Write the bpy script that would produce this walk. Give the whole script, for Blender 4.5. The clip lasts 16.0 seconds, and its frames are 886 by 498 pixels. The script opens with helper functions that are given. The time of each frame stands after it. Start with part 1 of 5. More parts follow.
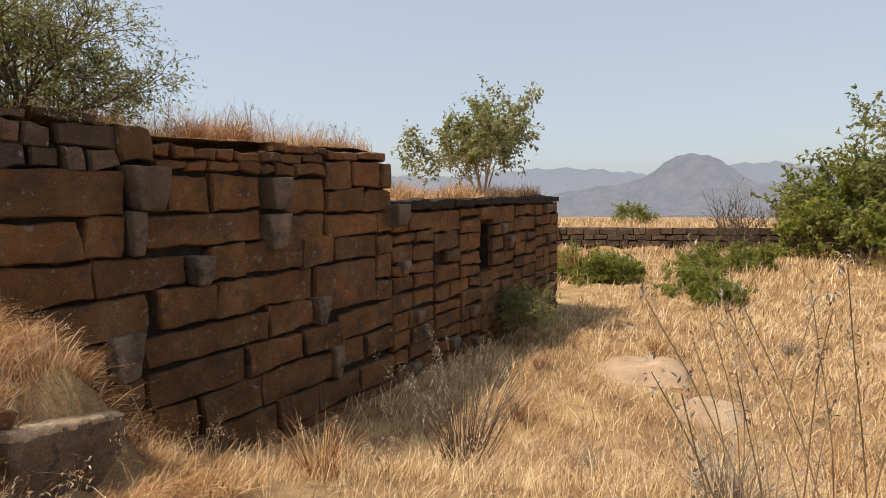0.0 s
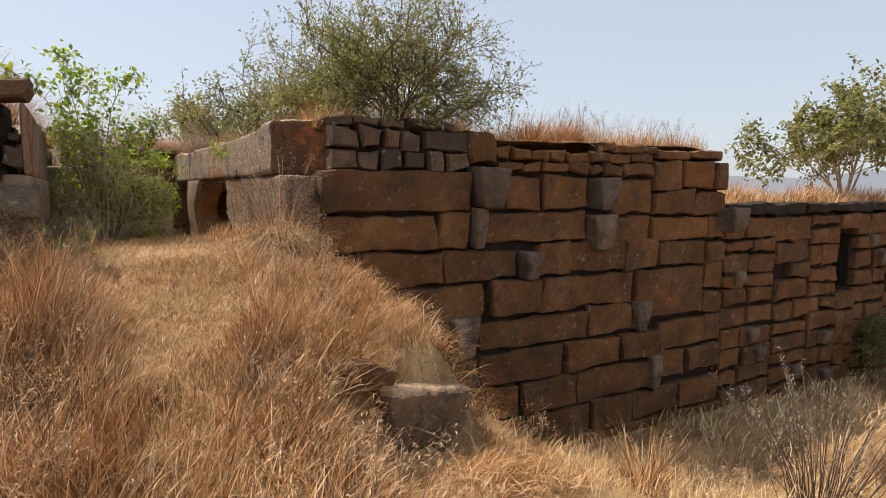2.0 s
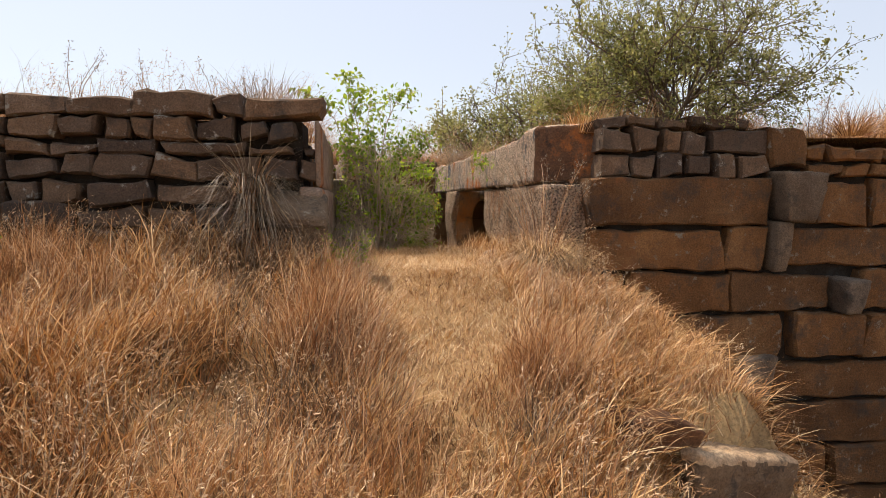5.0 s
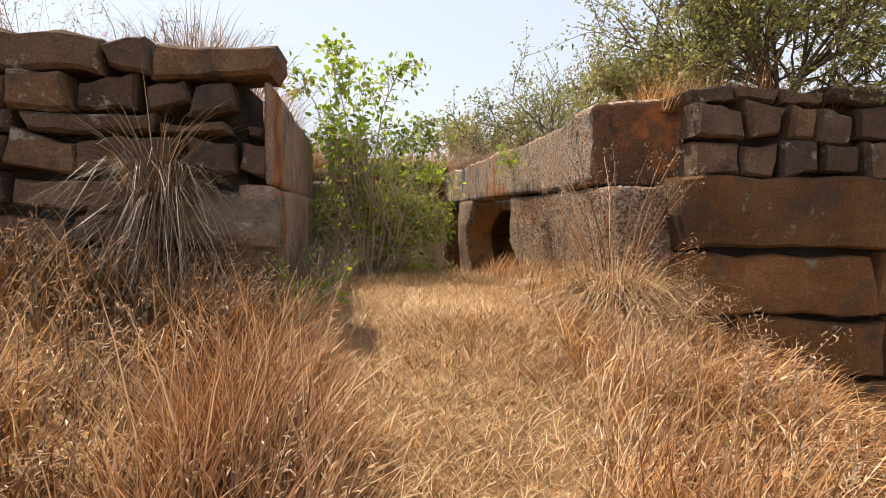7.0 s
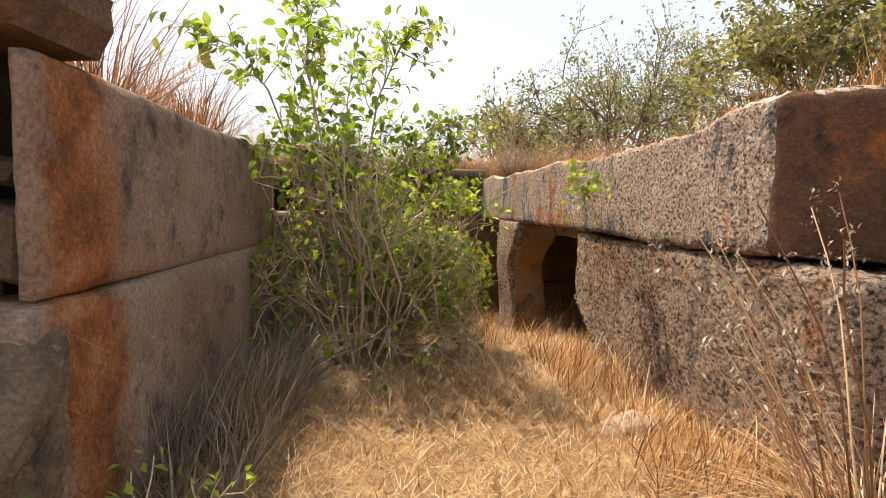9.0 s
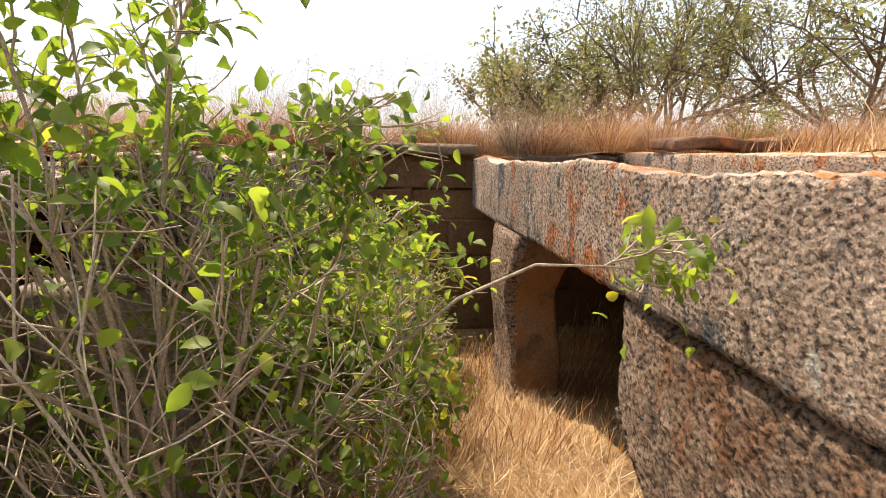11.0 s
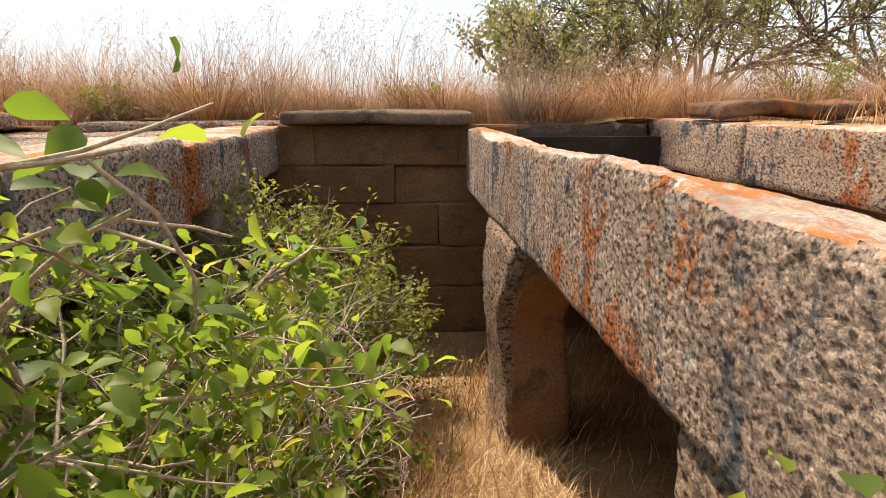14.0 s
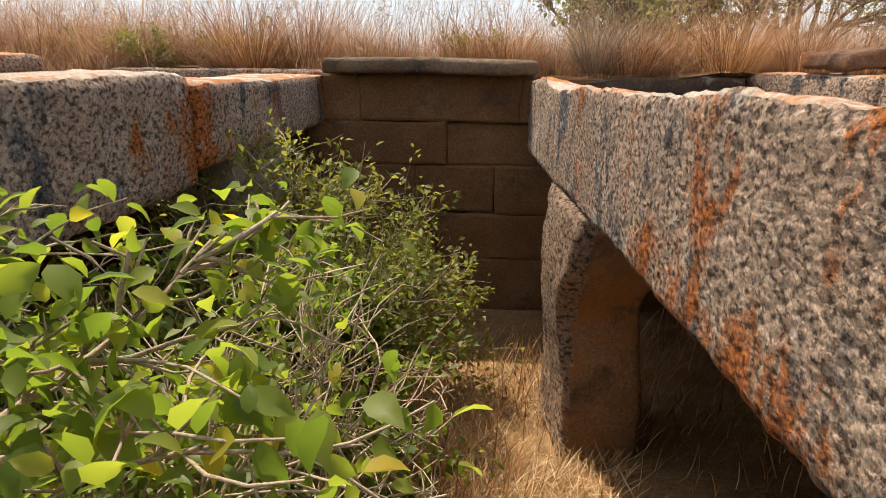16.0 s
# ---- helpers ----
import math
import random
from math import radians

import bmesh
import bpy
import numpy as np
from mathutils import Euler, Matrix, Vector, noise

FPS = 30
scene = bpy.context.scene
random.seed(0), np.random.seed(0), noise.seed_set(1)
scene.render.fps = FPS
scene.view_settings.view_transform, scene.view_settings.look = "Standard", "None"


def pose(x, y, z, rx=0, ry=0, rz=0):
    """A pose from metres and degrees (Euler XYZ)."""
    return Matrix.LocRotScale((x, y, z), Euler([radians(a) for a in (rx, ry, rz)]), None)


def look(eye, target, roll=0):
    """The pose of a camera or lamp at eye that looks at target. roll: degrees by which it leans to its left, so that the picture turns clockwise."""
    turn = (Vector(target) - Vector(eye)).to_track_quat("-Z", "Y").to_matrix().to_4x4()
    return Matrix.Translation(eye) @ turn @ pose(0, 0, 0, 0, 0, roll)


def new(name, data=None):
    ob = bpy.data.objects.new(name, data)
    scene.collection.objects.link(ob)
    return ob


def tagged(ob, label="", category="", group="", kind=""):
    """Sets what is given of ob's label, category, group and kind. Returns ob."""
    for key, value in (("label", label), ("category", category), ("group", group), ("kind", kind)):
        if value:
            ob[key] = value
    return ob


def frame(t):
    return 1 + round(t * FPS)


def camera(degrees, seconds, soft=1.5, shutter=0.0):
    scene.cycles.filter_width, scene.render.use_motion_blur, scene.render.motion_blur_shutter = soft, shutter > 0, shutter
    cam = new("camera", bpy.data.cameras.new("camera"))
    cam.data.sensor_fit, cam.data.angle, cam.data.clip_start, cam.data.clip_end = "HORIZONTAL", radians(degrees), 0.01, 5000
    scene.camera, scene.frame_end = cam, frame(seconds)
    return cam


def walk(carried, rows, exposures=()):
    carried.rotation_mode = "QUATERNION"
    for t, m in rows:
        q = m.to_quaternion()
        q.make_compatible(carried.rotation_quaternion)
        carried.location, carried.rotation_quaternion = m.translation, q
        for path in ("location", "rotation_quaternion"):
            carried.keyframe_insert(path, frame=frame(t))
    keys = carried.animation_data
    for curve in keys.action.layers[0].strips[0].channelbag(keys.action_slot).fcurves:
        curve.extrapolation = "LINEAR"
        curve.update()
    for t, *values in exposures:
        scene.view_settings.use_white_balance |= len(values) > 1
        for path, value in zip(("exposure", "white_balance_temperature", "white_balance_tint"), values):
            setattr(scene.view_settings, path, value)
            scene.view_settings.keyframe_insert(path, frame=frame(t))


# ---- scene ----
cam = camera(74.5, 16.0, soft=0.5)
PATH = [
    (0.0, -0.041, 0.146, 1.601, 84.49, 0.61, -59.24),
    (0.5, -0.012, 0.171, 1.589, 85.10, 0.57, -53.48),
    (1.0, -0.030, 0.220, 1.592, 84.53, 0.25, -47.14),
    (1.5, -0.086, 0.282, 1.587, 84.42, 0.04, -38.97),
    (2.0, -0.179, 0.350, 1.599, 84.66, -0.22, -29.45),
    (2.5, -0.233, 0.387, 1.603, 84.93, -0.37, -20.77),
    (3.0, -0.256, 0.409, 1.609, 84.98, -0.52, -14.63),
    (3.5, -0.282, 0.436, 1.604, 84.70, -0.52, -8.95),
    (4.0, -0.299, 0.513, 1.613, 85.47, -0.56, -7.82),
    (4.2, -0.296, 0.573, 1.616, 85.45, -0.56, -7.63),
    (6.3, -0.097, 2.202, 1.532, 87.17, 0.68, -4.81),
    (6.5, -0.055, 2.401, 1.522, 87.49, 0.94, -5.00),
    (7.0, -0.111, 3.130, 1.568, 86.95, -0.68, -5.60),
    (7.5, -0.062, 3.798, 1.635, 87.03, -0.43, -5.19),
    (8.0, 0.053, 4.453, 1.891, 86.54, -0.61, -4.68),
    (8.5, 0.115, 5.008, 1.984, 85.91, -0.96, -3.28),
    (9.0, 0.162, 5.473, 2.052, 85.40, -1.08, -1.82),
    (9.2, 0.213, 5.667, 2.086, 85.10, -0.89, -1.04),
    (11.3, 0.578, 7.894, 2.480, 79.70, -0.03, -1.35),
    (11.5, 0.585, 8.016, 2.484, 78.97, 0.08, -3.10),
    (12.0, 0.576, 8.141, 2.530, 76.30, 0.39, -7.59),
    (12.5, 0.650, 8.302, 2.545, 76.25, 0.41, -6.57),
    (13.0, 0.688, 8.455, 2.559, 76.22, 0.17, -4.93),
    (13.5, 0.741, 8.641, 2.591, 76.23, 0.26, -2.86),
    (14.0, 0.840, 8.844, 2.579, 76.39, 0.25, 0.41),
    (14.5, 0.881, 8.987, 2.586, 76.21, 0.13, 3.38),
    (15.0, 0.836, 9.140, 2.568, 75.60, -0.08, 5.90),
    (15.5, 0.850, 9.258, 2.509, 74.55, -0.33, 7.07),
    (16.0, 0.872, 9.405, 2.459, 73.03, -0.48, 6.54),
]
walk(cam, [(t, pose(x, y, z, rx, ry, rz)) for t, x, y, z, rx, ry, rz in PATH],
     [(0.0, -0.15, 6650, 11), (1.5, -0.05, 6700, 12), (3.5, 0.2, 6850, 14), (6.5, 0.3, 6950, 15), (9.0, 0.62, 6950, 15), (12.5, 0.6, 6850, 14), (16.0, 0.32, 6950, 15)])


# ---- light ----
SUN_DIR = Vector((-0.32, 0.36, 0.88)).normalized()
world = bpy.data.worlds.new("sky")
scene.world = world
world.use_nodes = True
sky = world.node_tree.nodes.new("ShaderNodeTexSky")
sky.sky_type = 'NISHITA'
sky.sun_disc = False
sky.sun_elevation = math.asin(SUN_DIR.z)
sky.sun_rotation = math.atan2(SUN_DIR.x, SUN_DIR.y)
sky.air_density, sky.dust_density, sky.ozone_density = 1.0, 1.6, 1.0
haze = world.node_tree.nodes.new("ShaderNodeMix")
haze.data_type = 'RGBA'
haze.inputs["Factor"].default_value = 0.55
haze.inputs["B"].default_value = (5.75, 6.4, 7.15, 1)
world.node_tree.links.new(sky.outputs[0], haze.inputs["A"])
world.node_tree.links.new(haze.outputs["Result"], world.node_tree.nodes["Background"].inputs[0])
world.node_tree.nodes["Background"].inputs[1].default_value = 0.135
sun = new("sun", bpy.data.lights.new("sun", 'SUN'))
sun.data.energy, sun.data.angle, sun.data.color = 5.0, radians(0.6), (1.0, 0.91, 0.77)
sun.matrix_world = look(SUN_DIR * 40, (0, 0, 0))


# ---- materials ----
def nodes_of(name):
    m = bpy.data.materials.new(name)
    m.use_nodes = True
    return m, m.node_tree.nodes, m.node_tree.links, m.node_tree.nodes["Principled BSDF"]


def ramp_node(n, stops):
    r = n.new("ShaderNodeValToRGB")
    e = r.color_ramp.elements
    while len(e) < len(stops):
        e.new(0.5)
    for el, (p, c) in zip(e, stops):
        el.position, el.color = p, (*c, 1)
    return r


def noise_node(n, l, scale, detail=4, rough=0.6, vec=None, kind="ShaderNodeTexNoise"):
    t = n.new(kind)
    t.inputs["Scale"].default_value = scale
    if kind == "ShaderNodeTexNoise":
        t.inputs["Detail"].default_value, t.inputs["Roughness"].default_value = detail, rough
    if vec is not None:
        l.new(vec, t.inputs["Vector"])
    return t


def mixed(n, l, fac, a, b, mode='MIX'):
    x = n.new("ShaderNodeMix")
    x.data_type, x.blend_type = 'RGBA', mode
    for sock, v in ((x.inputs["Factor"], fac), (x.inputs["A"], a), (x.inputs["B"], b)):
        if isinstance(v, bpy.types.NodeSocket):
            l.new(v, sock)
        elif sock.type == 'VALUE':
            sock.default_value = v
        else:
            sock.default_value = (*v, 1)
    return x.outputs["Result"]


def stepped(n, l, value, lo, hi):
    r = n.new("ShaderNodeMapRange")
    r.inputs["From Min"].default_value, r.inputs["From Max"].default_value = lo, hi
    l.new(value, r.inputs["Value"])
    return r.outputs["Result"]


def stone_material(name, tones, stain=(0.05, 0.045, 0.04), stain_amount=(0.52, 0.68), rust=None, rust_amount=(0.55, 0.65),
                   lichen=None, bump=0.5, grain=60, per_piece=0.35, pocks=0, band=None, rust_scale=0.9):
    """Weathered granite: two tones, dark stains, rust or lichen patches and a coarse grain."""
    m, n, l, b = nodes_of(name)
    pos = n.new("ShaderNodeNewGeometry").outputs["Position"]
    big = noise_node(n, l, 1.7, 5, 0.65, pos)
    col = ramp_node(n, ((0.3, tones[0]), (0.55, tones[1]), (0.75, tones[2])))
    l.new(big.outputs[0], col.inputs[0])
    c = col.outputs[0]
    info = n.new("ShaderNodeObjectInfo")
    hue = ramp_node(n, ((0.0, (0.62, 0.62, 0.66)), (0.5, (1.0, 0.97, 0.93)), (1.0, (1.35, 1.16, 0.92))))
    l.new(info.outputs["Random"], hue.inputs[0])
    c = mixed(n, l, per_piece, c, mixed(n, l, 1.0, c, hue.outputs[0], 'MULTIPLY'))
    speck = noise_node(n, l, grain, 3, 0.8, pos)
    sp = ramp_node(n, ((0.35, (0.55, 0.55, 0.55)), (0.5, (0.95, 0.95, 0.95)), (0.68, (1.4, 1.38, 1.35))))
    l.new(speck.outputs[0], sp.inputs[0])
    c = mixed(n, l, 0.75, c, mixed(n, l, 1.0, c, sp.outputs[0], 'MULTIPLY'))
    run = n.new("ShaderNodeMapping")
    run.inputs["Scale"].default_value = (1.0, 1.0, 0.45 if pocks else 1.0)
    l.new(pos, run.inputs["Vector"])
    st = noise_node(n, l, 3.1, 7, 0.72, run.outputs[0])
    c = mixed(n, l, stepped(n, l, st.outputs[0], *stain_amount), c, stain)
    if rust:
        ru = noise_node(n, l, rust_scale, 8, 0.78, run.outputs[0])
        c = mixed(n, l, stepped(n, l, ru.outputs[0], *rust_amount), c, rust)
    if lichen:
        li = noise_node(n, l, 7.0, 5, 0.7, pos)
        c = mixed(n, l, stepped(n, l, li.outputs[0], 0.60, 0.68), c, lichen)
    if band:
        ob_at = n.new("ShaderNodeSeparateXYZ")
        l.new(n.new("ShaderNodeTexCoord").outputs["Object"], ob_at.inputs[0])
        wob = n.new("ShaderNodeMath")
        wob.operation = 'MULTIPLY_ADD'
        l.new(noise_node(n, l, 4, 9, 0.8, pos).outputs[0], wob.inputs[0])
        wob.inputs[1].default_value = 0.55
        l.new(ob_at.outputs[1], wob.inputs[2])
        into = stepped(n, l, wob.outputs[0], band[0] + 0.23, band[0] + 0.32)
        past = stepped(n, l, wob.outputs[0], band[1] + 0.34, band[1] + 0.22)
        both = n.new("ShaderNodeMath")
        both.operation = 'MULTIPLY'
        l.new(into, both.inputs[0])
        l.new(past, both.inputs[1])
        tone = ramp_node(n, ((0.36, (0.13, 0.05, 0.022)), (0.5, (0.30, 0.115, 0.038)), (0.64, (0.40, 0.21, 0.12))))
        l.new(st.outputs[0], tone.inputs[0])
        c = mixed(n, l, both.outputs[0], c, mixed(n, l, 0.8, tone.outputs[0], mixed(n, l, 1.0, tone.outputs[0], sp.outputs[0], 'MULTIPLY')))
    l.new(c, b.inputs["Base Color"])
    b.inputs["Roughness"].default_value = 0.92
    b.inputs["Specular IOR Level"].default_value = 0.25
    rough = noise_node(n, l, 22, 6, 0.75, pos)
    bm = n.new("ShaderNodeBump")
    bm.inputs["Strength"].default_value, bm.inputs["Distance"].default_value = bump, 0.03
    l.new(rough.outputs[0], bm.inputs["Height"])
    if pocks:
        slant = n.new("ShaderNodeMapping")
        slant.inputs["Rotation"].default_value = (radians(38), 0, 0)
        slant.inputs["Scale"].default_value = (1.0, 0.82, 1.15)
        l.new(pos, slant.inputs["Vector"])
        pit = noise_node(n, l, pocks * 1.8, 5, 0.62, slant.outputs[0])
        # shading of pits and ridges painted into the colour, along with dirt and lichen
        pit_shading = ramp_node(n, ((0.38, (0.22, 0.20, 0.19)), (0.46, (0.84, 0.83, 0.82)), (0.55, (1.42, 1.39, 1.36))))
        l.new(pit.outputs[0], pit_shading.inputs[0])
        l.new(mixed(n, l, 1.0, c, pit_shading.outputs[0], 'MULTIPLY'), b.inputs["Base Color"])
        vor = noise_node(n, l, pocks * 1.2, vec=slant.outputs[0], kind="ShaderNodeTexVoronoi")
        b2 = n.new("ShaderNodeBump")
        b2.inputs["Strength"].default_value, b2.inputs["Distance"].default_value = 1.0, 0.045
        l.new(vor.outputs["Distance"], b2.inputs["Height"])
        l.new(b2.outputs[0], bm.inputs["Normal"])
        bm.inputs["Distance"].default_value = 0.06
        rough.inputs["Scale"].default_value = 34
    l.new(bm.outputs[0], b.inputs["Normal"])
    return m


def blade_material(name, stops, through_light=0.18, glow=(1.0, 1.0, 1.0)):
    """Grass or leaves: each blade takes its own tone, and light comes through."""
    m, n, l, b = nodes_of(name)
    geo = n.new("ShaderNodeNewGeometry")
    patch = noise_node(n, l, 0.9, 3, 0.6, geo.outputs["Position"])
    mx = n.new("ShaderNodeMath")
    mx.operation = 'MULTIPLY_ADD'
    l.new(geo.outputs["Random Per Island"], mx.inputs[0])
    mx.inputs[1].default_value = 0.72
    sh = stepped(n, l, patch.outputs[0], 0.25, 0.75)
    half = n.new("ShaderNodeMath")
    half.operation = 'MULTIPLY'
    half.inputs[1].default_value = 0.30
    l.new(sh, half.inputs[0])
    l.new(half.outputs[0], mx.inputs[2])
    col = ramp_node(n, stops)
    l.new(mx.outputs[0], col.inputs[0])
    l.new(col.outputs[0], b.inputs["Base Color"])
    b.inputs["Roughness"].default_value = 0.5
    b.inputs["Specular IOR Level"].default_value = 0.45
    tr = n.new("ShaderNodeBsdfTranslucent")
    l.new(mixed(n, l, 1.0, col.outputs[0], glow, 'MULTIPLY'), tr.inputs["Color"])
    ms = n.new("ShaderNodeMixShader")
    ms.inputs[0].default_value = through_light
    l.new(b.outputs[0], ms.inputs[1])
    l.new(tr.outputs[0], ms.inputs[2])
    l.new(ms.outputs[0], n["Material Output"].inputs[0])
    return m


def soil_material():
    m, n, l, b = nodes_of("straw_litter_soil")
    pos = n.new("ShaderNodeNewGeometry").outputs["Position"]
    a = noise_node(n, l, 1.1, 6, 0.7, pos)
    col = ramp_node(n, ((0.3, (0.17, 0.095, 0.042)), (0.5, (0.37, 0.225, 0.10)), (0.7, (0.58, 0.40, 0.20))))
    l.new(a.outputs[0], col.inputs[0])
    f = noise_node(n, l, 45, 5, 0.8, pos)
    fr = ramp_node(n, ((0.3, (0.4, 0.38, 0.35)), (0.5, (1, 1, 1)), (0.7, (1.35, 1.3, 1.2))))
    l.new(f.outputs[0], fr.inputs[0])
    l.new(mixed(n, l, 1.0, col.outputs[0], fr.outputs[0], 'MULTIPLY'), b.inputs["Base Color"])
    b.inputs["Roughness"].default_value = 0.95
    bm = n.new("ShaderNodeBump")
    bm.inputs["Strength"].default_value, bm.inputs["Distance"].default_value = 0.8, 0.03
    l.new(f.outputs[0], bm.inputs["Height"])
    l.new(bm.outputs[0], b.inputs["Normal"])
    return m


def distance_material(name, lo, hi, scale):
    """Far hills and valley: a plain self-lit backdrop with the haze painted into its colours."""
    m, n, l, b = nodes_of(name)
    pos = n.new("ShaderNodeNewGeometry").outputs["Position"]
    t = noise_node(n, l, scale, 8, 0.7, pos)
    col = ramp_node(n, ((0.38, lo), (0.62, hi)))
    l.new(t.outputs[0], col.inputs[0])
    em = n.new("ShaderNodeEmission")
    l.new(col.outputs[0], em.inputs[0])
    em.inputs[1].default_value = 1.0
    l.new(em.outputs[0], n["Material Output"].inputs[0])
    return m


BROWN = stone_material("brown_ashlar", ((0.105, 0.05, 0.020), (0.185, 0.092, 0.038), (0.27, 0.150, 0.070)), stain_amount=(0.50, 0.72), bump=0.9, rust=(0.22, 0.09, 0.032),
                       lichen=(0.22, 0.19, 0.15), per_piece=0.6)
GREYBROWN = stone_material("grey_ashlar", ((0.085, 0.056, 0.038), (0.155, 0.105, 0.073), (0.24, 0.175, 0.128)), stain_amount=(0.52, 0.70), bump=0.9, lichen=(0.3, 0.28, 0.24), per_piece=0.8)
GRANITE = stone_material("pocked_granite", ((0.45, 0.325, 0.24), (0.62, 0.465, 0.35), (0.78, 0.63, 0.50)), stain=(0.15, 0.15, 0.155),
                         stain_amount=(0.53, 0.59), rust=(0.56, 0.185, 0.05), rust_amount=(0.545, 0.60), rust_scale=1.7, lichen=(0.66, 0.62, 0.55), bump=1.0, grain=120, per_piece=0.1, pocks=30)
# beam tops: orange lichen, over tones raised to paint the full sun there
ORANGE_TOP = stone_material("lichened_sunlit_top", ((0.52, 0.41, 0.31), (0.66, 0.55, 0.44), (0.78, 0.68, 0.57)), stain=(0.36, 0.29, 0.24), rust=(0.55, 0.215, 0.07),
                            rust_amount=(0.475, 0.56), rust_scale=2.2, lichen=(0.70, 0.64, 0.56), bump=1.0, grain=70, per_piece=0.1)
RUST = stone_material("rust_stained_granite", ((0.10, 0.052, 0.03), (0.17, 0.085, 0.045), (0.24, 0.145, 0.095)), stain=(0.045, 0.03, 0.024), stain_amount=(0.52, 0.64), rust=(0.36, 0.125, 0.035), rust_amount=(0.53, 0.64), rust_scale=2.2, per_piece=0.2, bump=0.9)
BACKSTONE = stone_material("shaded_ashlar", ((0.17, 0.083, 0.036), (0.225, 0.12, 0.054), (0.28, 0.16, 0.08)), stain_amount=(0.56, 0.75), bump=0.8, per_piece=0.25)
SMOOTH = stone_material("dressed_granite", ((0.24, 0.19, 0.15), (0.33, 0.265, 0.215), (0.40, 0.33, 0.275)), rust=(0.36, 0.14, 0.05),
                        rust_amount=(0.60, 0.66), bump=0.35, per_piece=0.2)
SLAB = stone_material("rust_banded_slab", ((0.21, 0.14, 0.098), (0.31, 0.222, 0.162), (0.41, 0.31, 0.24)), bump=0.7, lichen=(0.34, 0.31, 0.27), per_piece=0.2, band=(0.06, 0.42))
BRACKET = stone_material("grey_bracket", ((0.11, 0.08, 0.058), (0.19, 0.145, 0.108), (0.31, 0.25, 0.195)), per_piece=0.5, bump=0.9)
BROKEN = stone_material("broken_brown_stone", ((0.13, 0.085, 0.052), (0.20, 0.137, 0.087), (0.30, 0.215, 0.145)), per_piece=0.1, bump=0.9, lichen=(0.33, 0.27, 0.2))
BROWN_POCKED = stone_material("pocked_brown_granite", ((0.33, 0.225, 0.155), (0.45, 0.325, 0.235), (0.58, 0.45, 0.345)), stain=(0.20, 0.155, 0.125), stain_amount=(0.56, 0.64), rust=(0.36, 0.16, 0.07), bump=1.0, grain=120, per_piece=0.1, pocks=24)
PALE = stone_material("pale_rock", ((0.28, 0.21, 0.15), (0.38, 0.30, 0.225), (0.48, 0.40, 0.32)), stain_amount=(0.55, 0.7), per_piece=0.4)
PALE_TOP = stone_material("pale_stone_and_sunlit_top", ((0.38, 0.25, 0.15), (0.52, 0.36, 0.225), (0.64, 0.48, 0.32)), stain_amount=(0.58, 0.7), per_piece=0.1, bump=0.9)
MORTAR = stone_material("dark_joint_earth", ((0.022, 0.016, 0.012), (0.034, 0.024, 0.017), (0.055, 0.038, 0.027)), per_piece=0.0)
SOIL = soil_material()
STRAW = blade_material("dry_straw", ((0.05, (0.06, 0.023, 0.008)), (0.36, (0.31, 0.135, 0.042)), (0.64, (0.60, 0.325, 0.118)), (0.92, (0.94, 0.73, 0.45))))
STRAW_PALE = blade_material("pale_dry_straw", ((0.05, (0.12, 0.06, 0.026)), (0.38, (0.42, 0.245, 0.105)), (0.66, (0.68, 0.455, 0.215)), (0.92, (0.92, 0.76, 0.50))))
TAN = blade_material("pinkish_dry_grass", ((0.05, (0.26, 0.135, 0.07)), (0.5, (0.54, 0.34, 0.18)), (0.95, (0.80, 0.62, 0.42))))
RUSSET = blade_material("russet_grass", ((0.06, (0.10, 0.04, 0.017)), (0.5, (0.42, 0.205, 0.085)), (0.92, (0.84, 0.60, 0.36))))
GREYGRASS = blade_material("grey_dead_grass", ((0.1, (0.16, 0.12, 0.085)), (0.6, (0.33, 0.26, 0.18)), (0.95, (0.5, 0.43, 0.33))))
DARKSTRAW = blade_material("dead_stems_and_shade", ((0.05, (0.05, 0.026, 0.014)), (0.5, (0.13, 0.072, 0.035)), (0.95, (0.28, 0.17, 0.085))), 0.1)
GREEN = blade_material("lantana_leaf", ((0.05, (0.075, 0.125, 0.024)), (0.4, (0.155, 0.225, 0.036)), (0.85, (0.28, 0.33, 0.055)), (0.995, (0.62, 0.44, 0.05))), 0.62, (1.6, 1.6, 0.85))
GREEN2 = blade_material("small_shrub_leaf", ((0.05, (0.085, 0.125, 0.022)), (0.5, (0.18, 0.21, 0.038)), (0.95, (0.33, 0.33, 0.075))), 0.55, (1.5, 1.35, 1.0))
DULL = blade_material("dusty_leaf", ((0.05, (0.10, 0.11, 0.035)), (0.5, (0.20, 0.21, 0.075)), (0.95, (0.37, 0.35, 0.15))), 0.5, (1.3, 1.25, 1.0))
BARK = stone_material("pale_bark", ((0.34, 0.25, 0.17), (0.48, 0.38, 0.27), (0.60, 0.50, 0.38)), bump=0.3, grain=90, per_piece=0.2, stain_amount=(0.68, 0.8))
DARKBARK = stone_material("dark_bark", ((0.10, 0.07, 0.05), (0.17, 0.125, 0.09), (0.25, 0.19, 0.14)), bump=0.3, grain=90, per_piece=0.2)
HILL = distance_material("haze_tinted_hill", (0.315, 0.33, 0.375), (0.385, 0.39, 0.425), 0.02)
HILL2 = distance_material("haze_tinted_ridge", (0.40, 0.43, 0.49), (0.43, 0.46, 0.52), 0.004)
VALLEY = distance_material("haze_tinted_valley", (0.25, 0.25, 0.27), (0.38, 0.36, 0.36), 0.008)


